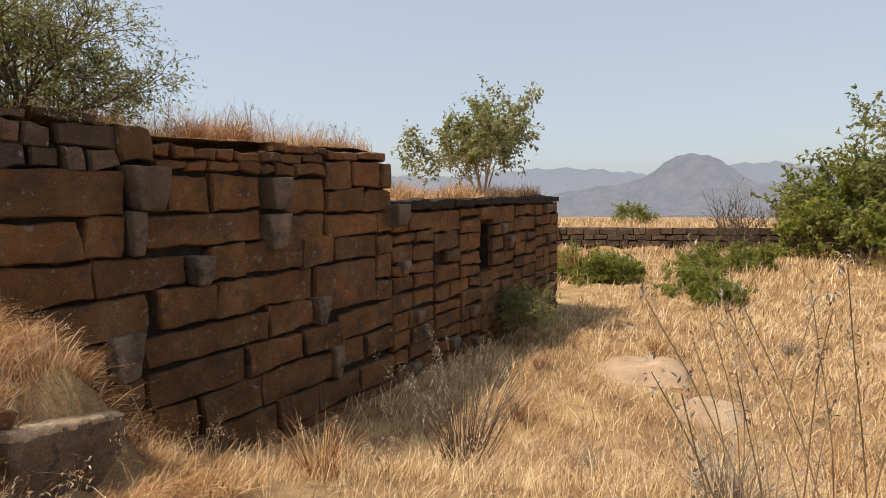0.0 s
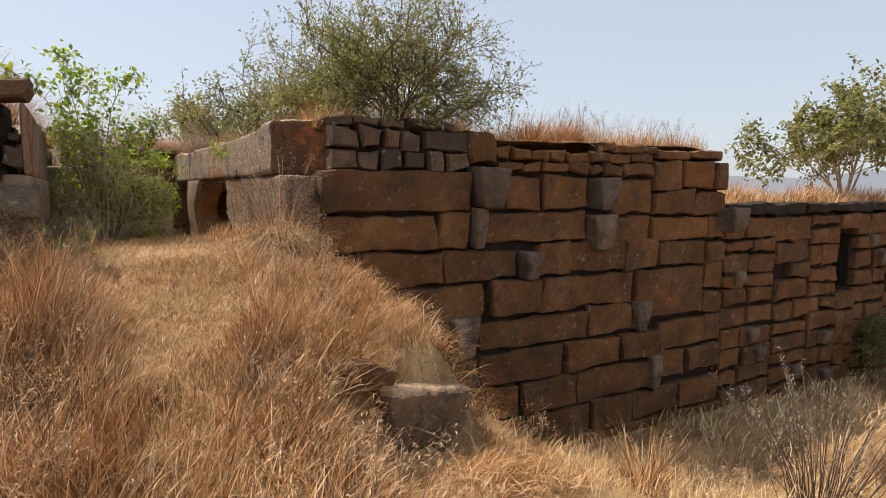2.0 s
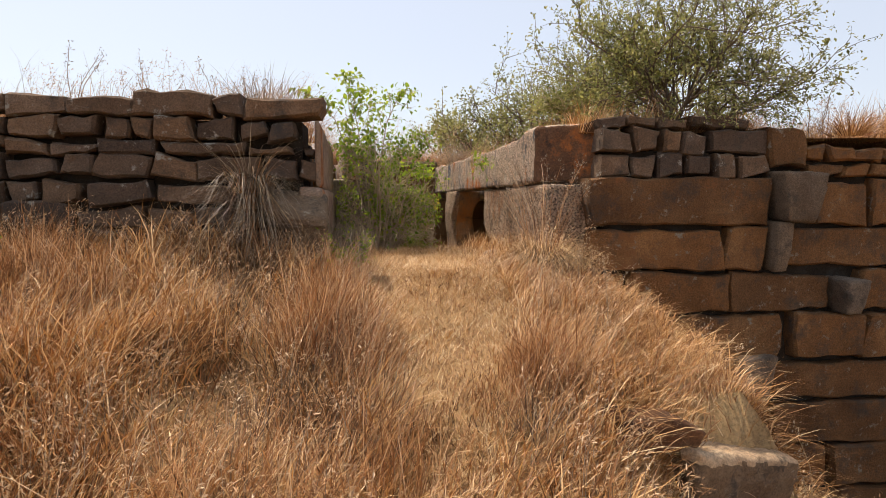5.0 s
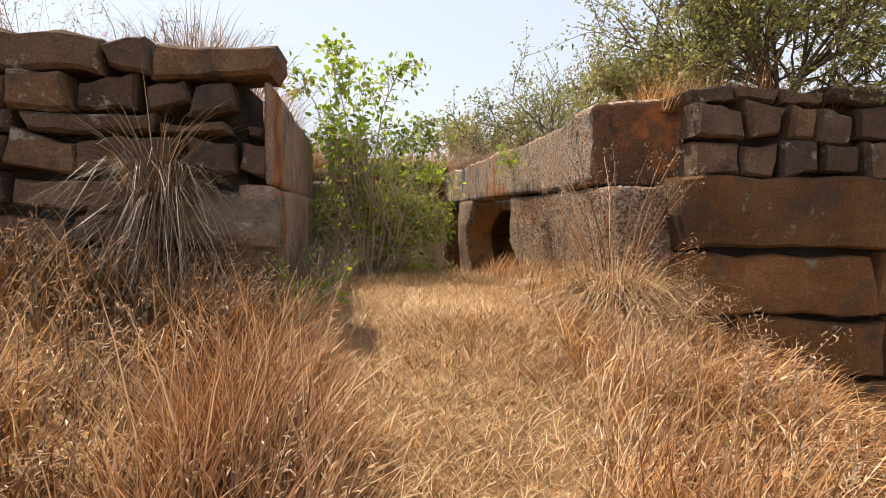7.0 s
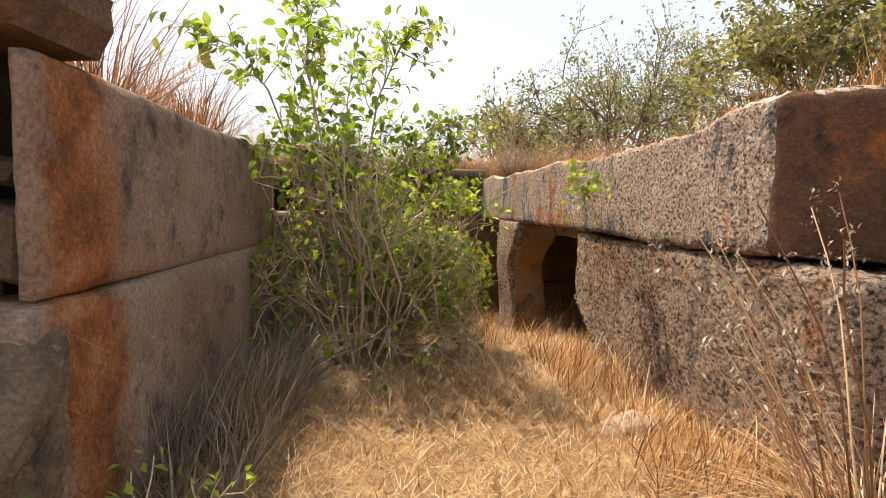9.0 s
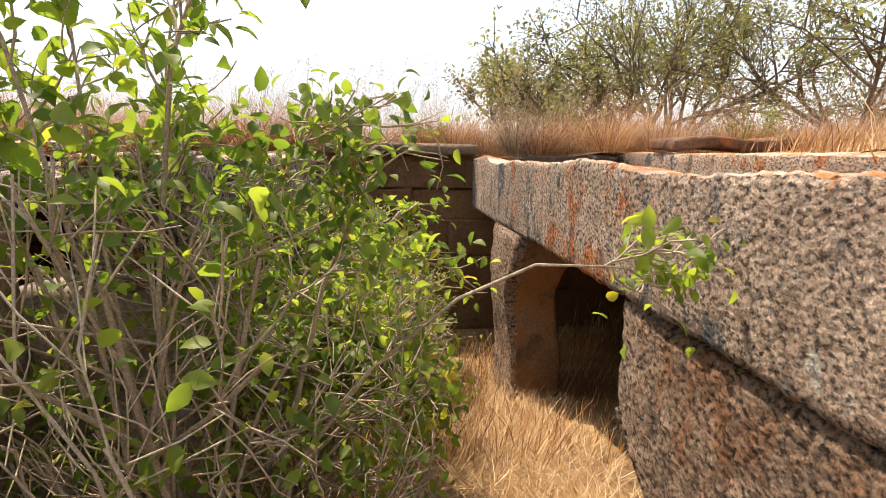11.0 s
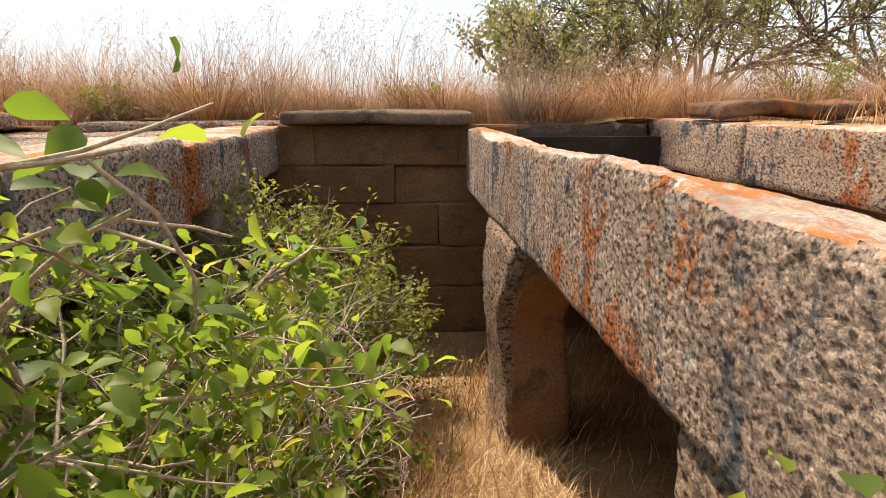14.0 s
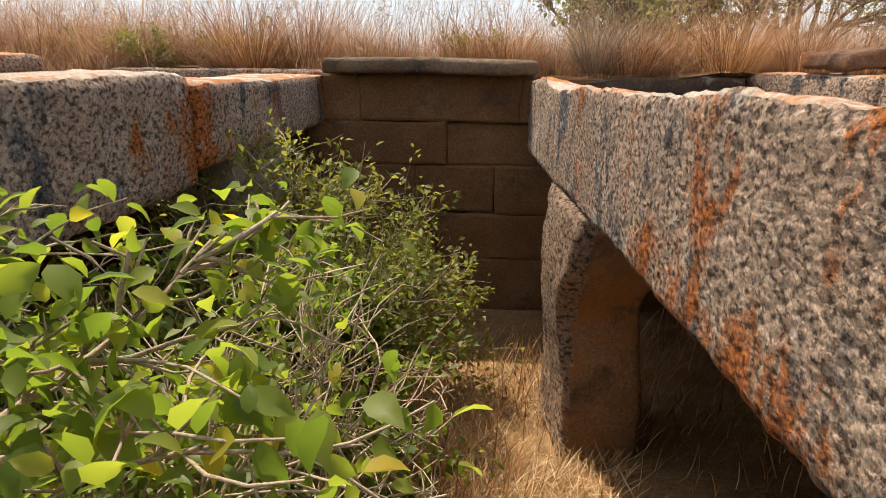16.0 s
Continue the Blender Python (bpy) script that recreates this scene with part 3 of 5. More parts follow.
# slabs lining the passage
hewn("wall_slab", (-0.895, 6.99, 1.77), (0.055, 2.75, 0.66), 1.5, SLAB, "upright grey granite slab with a rust stained end", "slab", 21, 0.008, 0.05,
     lambda p: Vector((p.x, p.y, p.z - 0.02 * p.y)), "passage slabs")
hewn("wall_slab", (-1.05, 6.96, 0.45), (0.24, 2.76, 1.31), 1.5, SLAB, "lower granite slab of the passage with a rust streak", "slab", 22, 0.010, 0.06,
     None, "passage slabs")
hewn("wall_block", (-1.30, 6.66, 0.60), (0.52, 0.36, 1.16), 3, BROKEN, "broken brown stone with a slanting top at the wall foot", "stone", 23, 0.03, 0.035,
     lambda p: Vector((p.x, p.y + 0.34 * max(0, 0.84 - p.z) * (1 - p.y / 0.36), p.z - (0.75 * max(0, 0.36 - p.y) - 0.12 * (0.26 - p.x)) * smooth_scalar(0.7, 1.16, p.z))))
TURN = 4.9
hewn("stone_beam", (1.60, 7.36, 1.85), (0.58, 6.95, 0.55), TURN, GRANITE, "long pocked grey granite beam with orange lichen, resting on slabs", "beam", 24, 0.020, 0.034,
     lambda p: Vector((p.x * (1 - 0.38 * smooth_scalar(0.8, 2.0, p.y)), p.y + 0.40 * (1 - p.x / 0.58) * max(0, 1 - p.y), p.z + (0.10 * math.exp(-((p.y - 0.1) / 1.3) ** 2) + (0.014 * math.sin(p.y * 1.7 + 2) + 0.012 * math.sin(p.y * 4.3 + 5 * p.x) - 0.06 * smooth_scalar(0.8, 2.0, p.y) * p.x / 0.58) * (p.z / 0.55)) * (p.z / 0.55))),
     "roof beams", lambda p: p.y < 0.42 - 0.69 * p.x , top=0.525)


def sloped_slab(p):
    """Breaks off the lower far corner along a slant."""
    cut = 0.85 - 0.55 * max(0, 2.85 - p.y) if p.y > 1.33 else 0
    return Vector((p.x, p.y, max(p.z, min(1.30, cut))))


hewn("wall_slab", (1.627, 7.32, 0.5), (0.45, 2.82, 1.33), TURN, BROWN_POCKED, "pocked brown granite slab with a slanting broken edge", "slab", 25, 0.024, 0.04,
     sloped_slab, "passage slabs")
hewn("wall_slab", (1.66, 7.8, 0.25), (0.3, 2.15, 0.95), TURN, SMOOTH, "darker stone packed beneath the slanting slab", "slab", 26, 0.012, 0.08, None, "passage slabs")
RUSTY_FACE = stone_material("shaded_rusty_stone", ((0.20, 0.11, 0.06), (0.28, 0.16, 0.085), (0.34, 0.215, 0.13)), rust=(0.36, 0.15, 0.05), rust_amount=(0.52, 0.62), rust_scale=1.6, per_piece=0.1, bump=0.8)


def corbel(z):
    """How far the shaft stands back under the head of the pillar."""
    return 0.24 * (1 - smooth_scalar(1.0, 1.45, z))


hewn("stone_pillar", (1.19, 11.92, 0.25), (0.42, 0.92, 1.60), TURN, BROWN_POCKED, "squat granite pillar with a rust stained face and a head reaching out under the beam", "pillar", 27, 0.02, 0.035,
     lambda p: Vector((p.x + 0.03 * math.sin(p.z * 4) + 0.08 * smooth_scalar(1.2, 1.55, p.z) * p.x / 0.42, p.y + corbel(p.z) * (1 - p.y / 0.92), p.z)), "bay pillars",
     lambda p: p.y < 0.035 + corbel(p.z) and p.x > 0.06, RUSTY_FACE)
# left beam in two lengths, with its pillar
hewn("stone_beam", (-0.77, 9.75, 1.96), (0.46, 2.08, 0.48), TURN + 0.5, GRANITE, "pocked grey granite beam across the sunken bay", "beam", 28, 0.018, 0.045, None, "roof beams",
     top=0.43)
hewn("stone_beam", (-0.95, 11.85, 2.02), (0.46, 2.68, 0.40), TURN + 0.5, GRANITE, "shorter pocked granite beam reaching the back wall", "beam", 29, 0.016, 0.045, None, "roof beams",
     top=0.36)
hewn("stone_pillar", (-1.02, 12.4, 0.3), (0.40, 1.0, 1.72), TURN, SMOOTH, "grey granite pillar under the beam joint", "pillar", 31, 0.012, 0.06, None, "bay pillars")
# added, unseen pillar at the bay mouth, wide enough to block a bright gap
hewn("stone_pillar", (-1.03, 9.74, 0.4), (0.66, 0.42, 1.56), TURN, SMOOTH, "added granite pillar closing a bright gap behind shrubs", "pillar", 32, 0.012, 0.07, None, "bay pillars")
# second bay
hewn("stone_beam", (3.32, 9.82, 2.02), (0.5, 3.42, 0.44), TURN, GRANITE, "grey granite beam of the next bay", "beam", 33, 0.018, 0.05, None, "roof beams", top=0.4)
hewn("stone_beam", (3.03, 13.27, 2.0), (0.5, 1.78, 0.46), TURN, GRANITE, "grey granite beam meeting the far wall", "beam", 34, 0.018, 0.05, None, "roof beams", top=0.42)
hewn("loose_slab", (3.0, 13.6, 2.50), (1.5, 0.55, 0.12), 8, RUST, "flat rusty weathered slab lying on the beam", "slab", 35, 0.03, 0.04, lambda p: Vector((p.x, p.y, p.z + 0.02 * math.sin(p.x * 5))))
hewn("stone_pillar", (3.1, 11.2, 0.4), (0.45, 0.5, 1.6), TURN, SMOOTH, "granite pillar of the next bay", "pillar", 36, 0.012, 0.07, None, "bay pillars")
hewn("loose_slab", (2.35, 10.5, 1.80), (0.9, 0.4, 0.16), 20, PALE, "pale broken slab wedged beside the beam", "slab", 37, 0.02, 0.06)

# roof slabs over the side bays; the low right-hand ones are added to darken that bay
for k, y in enumerate((9.95, 11.05, 12.15, 13.25)):
    hewn("roof_slab", (1.82 - 0.09 * (y - 9.9), y, 1.68 + 0.02 * (k % 2)), (1.62, 1.16, 0.15), TURN, SMOOTH, "flat granite roof slab over the side bay", "slab", 200 + k, 0.012, 0.12, None, "bay roof slabs")
    hewn("roof_slab", (-3.02, y, 2.20 + 0.02 * (k % 2)), (2.0 - 0.1 * k, 1.16, 0.16), TURN, GRANITE, "flat granite roof slab over the side bay", "slab", 210 + k, 0.012, 0.12, None, "bay roof slabs")

# back walls of the bays
wall_back = empty("wall_back", (0, 14.42, 0), label="brown ashlar back wall of the sunken bays, in shade", category="wall", kind="structure")
wall_back.rotation_euler = (0, 0, radians(1.5))
rb = random.Random(8)
child(new("wall_core", plain_solid("wall_core", -3.3, 3.4, 0.1, 0.6, -0.3, 2.3, MORTAR)), wall_back)
for z0, z1, joints in ((2.05, 2.43, (-3.2, -2.2, -0.9, -0.42, 0.95, 1.5)), (1.68, 2.05, (-3.2, -1.9, -0.9, 0.33, 1.5)), (1.26, 1.68, (-3.2, -2.0, -0.8, 0.05, 0.75, 1.5, 2.4, 3.3)),
                       (0.84, 1.26, (-3.2, -1.6, -0.5, 0.25, 1.3, 2.2, 3.3)), (0.34, 0.84, (-3.2, -1.9, -0.9, 0.5, 1.4, 2.6, 3.3)), (-0.1, 0.34, (-3.2, -1.2, 0.1, 1.2, 2.2, 3.3))):
    lay_course(wall_back, rb, z0, z1, joints, BACKSTONE, gap=0.002, jit=0.008)
for z0, z1, joints in ((1.68, 2.05, (1.5, 2.3, 3.3)), (2.05, 2.44, (1.5, 2.9, 3.3))):
    lay_course(wall_back, rb, z0, z1, joints, GREYBROWN, gap=0.02, face=0.3, depth=0.5)
hewn("coping_slab", (-0.66, 14.14, 2.44), (1.72, 0.75, 0.115), 1.0, BROKEN, "thin brown coping slab over the back wall", "slab", 41, 0.02, 0.035)
hewn("coping_slab", (-2.6, 14.3, 2.36), (1.85, 0.6, 0.10), 1.0, GRANITE, "thin coping slab beside the grass", "slab", 42, 0.014, 0.06)
hewn("loose_slab", (-3.6, 13.0, 2.41), (0.95, 0.7, 0.14), 12, GRANITE, "weathered slab lying on the grassy top", "slab", 43, 0.02, 0.06, None, "", None, top=0.12)

rs = random.Random(17)
for nm, at, rot, x1, lab in (("wall_bay_right", (3.38, 14.8, 0), -90, 5.2, "shaded ashlar side wall of the next bay"), ("wall_bay_left", (-3.05, 9.6, 0), 90, 5.2, "shaded ashlar side wall of the bay"),
                             ("wall_bay_front", (3.3, 9.75, 0), 180, 1.35, "shaded stone wall closing the bay"), ("wall_bay_front_left", (-1.2, 9.75, 0), 180, 1.9, "shaded stone wall closing the bay")):
    w = empty(nm, at, label=lab, category="wall", kind="structure")
    w.rotation_euler = (0, 0, radians(rot))
    child(new("wall_core", plain_solid("wall_core", 0, x1, 0.12, 0.4, -0.3, 2.03 if nm == "wall_bay_right" else 2.40, MORTAR)), w)
    for z0 in (-0.1, 0.32, 0.75, 1.18, 1.58) if nm == "wall_bay_right" else (-0.1, 0.32, 0.75, 1.18, 1.62, 2.0):
        lay_course(w, rs, z0, z0 + (0.42 if z0 < 2 else 0.36), random_joints(rs, 0, x1, 0.7, 1.4), BACKSTONE, depth=0.2, gap=0.01, jit=0.015)


# ---- loose rocks ----
def domed(p, size):
    """Rounds a block into a weathered boulder."""
    u, v = (p.x / size[0] - 0.5) * 2, (p.y / size[1] - 0.5) * 2
    r = math.hypot(u, v)
    k = 1.0 / max(1.0, r) ** 0.85
    h = 1 - 0.55 * min(1.0, r) ** 2.5 + 0.15 * noise.noise(Vector((u * 1.6, v * 1.6, size[0] * 9)))
    return Vector(((u * k + 1) / 2 * size[0], (v * k + 1) / 2 * size[1], p.z * h))


def boulder(at, size, seed, material, label, turn=0.0, flat=1.0):
    me = rough_solid("boulder", size, material, max(size) / 14, 0.05 * min(size) + 0.012, 3.0, seed, 0.5 * min(size),
                     lambda p: domed(p, size))
    ob = new("boulder", me)
    ob.location = at
    ob.rotation_euler = (0, 0, turn)
    return tagged(ob, label, "rock", "loose rocks")


# the block's sunlit top is painted: a paler stone on the upper faces
hewn("stone_block", (1.42, 3.86, -0.62), (1.0, 0.72, 0.88), 24, BROKEN, "squared brown stone at the ramp edge, sunlit top painted pale", "stone", 51, 0.032, 0.03,
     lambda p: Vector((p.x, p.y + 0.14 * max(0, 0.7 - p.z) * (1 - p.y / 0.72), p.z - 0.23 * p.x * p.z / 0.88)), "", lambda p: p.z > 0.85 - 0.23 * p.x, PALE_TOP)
hewn("broken_stone", (1.02, 3.86, 0.24), (0.50, 0.26, 0.22), 14, RUST, "rusty broken stone on the ramp edge among straw", "stone", 52, 0.03, 0.03,
     lambda p: Vector((p.x, p.y + 0.2 * max(0, 0.2 - p.z), p.z - 0.5 * max(0, p.x - 0.3) * p.z / 0.22)))
hewn("broken_stone", (1.58, 4.38, 0.32), (0.32, 0.28, 0.20), 35, PALE_TOP, "pale broken stone topping the ramp edge", "stone", 58, 0.03, 0.03,
     lambda p: Vector((p.x, p.y, p.z - 0.25 * max(0, p.x - 0.1) * p.z / 0.20)))
boulder((-0.52, 3.58, 0.18), (0.34, 0.24, 0.17), 53, PALE, "pale stone half hidden in straw", 0.5)
boulder((-2.35, 2.35, 0.05), (0.42, 0.4, 0.22), 59, PALE, "pale stone half hidden in straw", 0.2)
boulder((1.02, 8.0, 0.88), (0.42, 0.3, 0.16), 54, PALE, "flat pale stone on the passage floor", 0.3)
boulder((1.25, 9.0, 0.85), (0.14, 0.16, 0.22), 55, PALE, "small pale stone by the slab", 0.1)
boulder((-0.68, 7.75, 0.88), (0.28, 0.28, 0.2), 56, GREYBROWN, "grey stone at the slab foot", 0.4)
for i, (x, y, sx, sy, sz) in enumerate(((12.0, 1.6, 2.9, 2.6, 0.62), (10.6, 0.2, 2.0, 1.7, 0.52), (6.4, 0.6, 0.8, 0.6, 0.3), (8.6, 1.7, 0.7, 0.5, 0.26), (16, -3.2, 1.0, 0.7, 0.5), (19, -2.4, 0.8, 0.6, 0.5), (4.3, 1.9, 1.3, 0.8, 0.2))):
    boulder((x, y, float(ground_height(x + sx / 2, y + sy / 2)) - sz * 0.62), (sx, sy, sz), 60 + i, PALE_TOP, "pale bare granite outcrop in dry grass", 0.3 * i)

# low rubble wall at the terrace edge
far_wall = empty("wall_far_rubble", (41.0, 17.5, 0.3), label="low grey rubble wall at the terrace edge", category="wall", kind="structure")
far_wall.rotation_euler = (0, 0, radians(-72))
rf = random.Random(23)
child(new("wall_core", plain_solid("wall_core", 0, 26, 0.15, 0.6, -3.2, -1.4, MORTAR)), far_wall)
for z0, z1 in ((-2.75, -2.3), (-2.3, -1.9), (-1.9, -1.4)):
    lay_course(far_wall, rf, z0, z1, random_joints(rf, 0, 26, 0.5, 1.3), GREYBROWN, gap=0.07)


# ---- plants: builders ----
def blades(name, pos, length, width, azimuth, lean, droop, material, seed=0):
    """Grass blades as one mesh: each a tapered strip in three lengths that leans and droops towards its azimuth."""
    g = np.random.default_rng(seed)
    n = len(pos)
    t = np.array((0.0, 0.4, 0.75, 1.0))
    out = np.stack([np.cos(azimuth), np.sin(azimuth), np.zeros(n)], 1)
    veer = g.normal(0, 0.16, n)
    side_az = azimuth + np.pi / 2 + g.uniform(-0.9, 0.9, n)
    side = np.stack([np.cos(side_az), np.sin(side_az), np.zeros(n)], 1)
    rows = []
    for tk in t:
        along = lean * tk + 0.5 * np.minimum(droop, 0.7) * tk ** 2.4
        rise = np.sqrt(np.maximum(0.05, 1 - np.minimum(0.9, lean) ** 2)) * tk - droop * 0.8 * tk ** 2.3
        c = pos + out * (along * length)[:, None] + np.stack([-np.sin(azimuth), np.cos(azimuth), np.zeros(n)], 1) * (veer * tk * tk * length)[:, None]
        c[:, 2] += rise * length
        rows.append(c)
    w = width * 0.5
    v = np.empty((n, 7, 3))
    for k, f in ((0, 1.0), (1, 0.85), (2, 0.55)):
        v[:, 2 * k] = rows[k] - side * (w * f)[:, None]
        v[:, 2 * k + 1] = rows[k] + side * (w * f)[:, None]
    v[:, 6] = rows[3]
    b = (np.arange(n) * 7)[:, None]
    quads = np.concatenate([b + np.array([[0, 1, 3, 2]]), b + np.array([[2, 3, 5, 4]])])
    tris = b + np.array([[4, 5, 6]])
    return fast_mesh(name, v.reshape(-1, 3), quads, tris, material)


def grass(name, n, x0, x1, y0, y1, height, length, width, material, seed, label, wind=-0.4, lean=(0.1, 0.55), droop=(0.05, 0.35), keep=None, scale=None, clump=0.0, per=90):
    g = np.random.default_rng(seed)
    x, y = g.uniform(x0, x1, n), g.uniform(y0, y1, n)
    if clump:
        cn = max(3, int(n / per))
        cx, cy = g.uniform(x0, x1, cn), g.uniform(y0, y1, cn)
        pick = g.integers(0, cn, n)
        some = g.random(n) < 0.75
        x = np.where(some, cx[pick] + g.normal(0, clump, n), x)
        y = np.where(some, cy[pick] + g.normal(0, clump, n), y)
        x, y = np.clip(x, x0, x1), np.clip(y, y0, y1)
    if keep is not None:
        ok = keep(x, y, g)
        x, y = x[ok], y[ok]
    n = len(x)
    size = np.ones(n)
    if clump:
        size = np.where(some, g.uniform(0.3, 1.4, cn)[pick], 0.6)
        size = size[ok] if keep is not None else size
    ln = size * g.uniform(*length, n) * (0.75 + 0.5 * (0.5 + 0.5 * np.sin(x * 2.7 + 1.3 * np.sin(y * 1.9)) * np.sin(y * 2.2 + x)))
    wd = g.uniform(*width, n) * 1.25
    if scale is not None:
        k = scale(x, y)
        ln, wd = ln * k[0], wd * k[1]
    sweep = 1.3 * np.sin(x * 3.3 + y * 1.1) * np.sin(y * 3.7 + 0.6 * x) + 0.9 * np.sin(x * 7.1 - y * 5.3)
    az = wind + (sweep + g.normal(0, 0.7, n) + np.where(g.random(n) < 0.3, g.normal(0, 1.8, n), 0) if clump else g.uniform(-3.2, 3.2, n))
    pos = np.stack([x, y, height(x, y) - 0.01], 1)
    me = blades(name, pos, ln, wd, az, g.uniform(*lean, n), g.uniform(*droop, n), material, seed)
    return tagged(new(name, me), label, "grass", kind="stuff")


def tussock(at, n, length, width, material, seed, label, spread_r=0.12, lean=(0.1, 0.8), droop=(0.1, 0.6), arc=None, group="grass tussocks", name="grass_tussock"):
    g = np.random.default_rng(seed)
    az = g.uniform(-np.pi, np.pi, n) if arc is None else g.normal(arc[0], arc[1], n)
    r = spread_r * np.sqrt(g.random(n))
    pos = np.stack([np.cos(az) * r, np.sin(az) * r, np.zeros(n)], 1)
    me = blades(name, pos, g.uniform(*length, n), g.uniform(*width, n), az, g.uniform(*lean, n), g.uniform(*droop, n), material, seed)
    ob = new(name, me)
    ob.location = at
    return tagged(ob, label, "grass", group)


def tubes(name, lines, material, sides=5):
    """Twigs: each line is a list of (point, radius)."""
    verts, quads = [], []
    for line in lines:
        base = len(verts)
        for k, (p, r) in enumerate(line):
            a = line[max(0, k - 1)][0]
            c = line[min(len(line) - 1, k + 1)][0]
            d = (c - a).normalized()
            u = d.orthogonal().normalized()
            w = d.cross(u)
            for s in range(sides):
                an = 2 * math.pi * s / sides
                verts.append((p + (u * math.cos(an) + w * math.sin(an)) * r)[:])
        for k in range(len(line) - 1):
            for s in range(sides):
                i, j = base + k * sides + s, base + k * sides + (s + 1) % sides
                quads.append((i, j, j + sides, i + sides))
    return fast_mesh(name, np.array(verts), np.array(quads), np.zeros((0, 3), np.int32), material)


def leaf_mesh(name, pos, way, size, material, seed, ratio=0.55, fine=False):
    """Leaves folded along the midrib and bent at the tip."""
    g = np.random.default_rng(seed)
    n = len(pos)
    way = way / np.linalg.norm(way, axis=1)[:, None]
    up = g.normal(0, 0.55, (n, 3)) + np.array((0, 0, 1.0))
    sd = np.cross(way, up)
    sd /= np.linalg.norm(sd, axis=1)[:, None] + 1e-6
    nm = np.cross(sd, way)
    s = size[:, None]
    w = ratio * 0.5

    def at(a, b, c):
        return pos + way * s * a + sd * s * b + nm * s * c
    if fine:
        v = np.stack([at(0, 0, 0), at(0.22, 0, 0.02), at(0.55, 0, 0.0), at(1, 0, -0.22), at(0.18, w * 0.75, 0.08), at(0.5, w, 0.1), at(0.8, w * 0.55, -0.02),
                      at(0.18, -w * 0.75, 0.08), at(0.5, -w, 0.1), at(0.8, -w * 0.55, -0.02)], 1)
        q = np.array([[1, 2, 5, 4], [2, 1, 7, 8]])
        tr = np.array([[0, 1, 4], [1, 0, 7], [2, 6, 5], [2, 3, 6], [2, 8, 9], [2, 9, 3]])
    else:
        v = np.stack([at(0, 0, 0), at(0.45, w, 0.1), at(1, 0, -0.15), at(0.45, -w, 0.1)], 1)
        q = np.zeros((0, 4), int)
        tr = np.array([[0, 2, 1], [0, 3, 2]])
    m = v.shape[1]
    b = (np.arange(n) * m)[:, None, None]
    quads = (b + q[None]).reshape(-1, 4) if len(q) else np.zeros((0, 4), np.int32)
    return fast_mesh(name, v.reshape(-1, 3), quads, (b + tr[None]).reshape(-1, 3), material)


def grow(r, p, d, length, radius, level, levels, lines, tips, kids, wander, lift, limit=None, shrink=0.62):
    """Branches that fork: fills lines with twigs and tips with places for leaves."""
    steps = 4 if level < levels else 3
    line = [(p.copy(), radius)]
    for k in range(steps):
        d = (d + Vector((r.gauss(0, wander), r.gauss(0, wander), r.gauss(0, wander) + lift))).normalized()
        p = p + d * (length / steps)
        if limit and not limit(p):
            break
        line.append((p.copy(), radius * (1 - 0.75 * (k + 1) / steps) + 0.0012))
        if level >= levels - 1:
            tips.append((p.copy(), d.copy()))
    if len(line) < 2:
        return
    lines.append(line)
    steps = len(line) - 1
    if level < levels:
        for c in range(kids[level]):
            t = r.uniform(0.35, 1.0)
            i = min(steps - 1, int(t * steps))
            q = line[i][0].lerp(line[i + 1][0], t * steps - i)
            ax = Vector((r.gauss(0, 1), r.gauss(0, 1), r.gauss(0, 1))).normalized()
            nd = (d + ax * r.uniform(0.6, 1.1)).normalized()
            grow(r, q, nd, length * r.uniform(0.5, 0.8), max(0.002, radius * shrink * r.uniform(0.6, 0.9)), level + 1, levels, lines, tips, kids, wander, lift, limit, shrink)


def clear_of_walk(x, y):
    """True where leaves do not hang over the trodden line."""
    mid = np.interp(y, (0, 3, 5, 7, 8, 8.6, 9.0, 9.6), (-0.1, 0.0, 0.12, 0.45, 0.59, 0.75, 0.87, 0.89))
    return (np.abs(x - mid) > 0.11) | (y > 9.65)


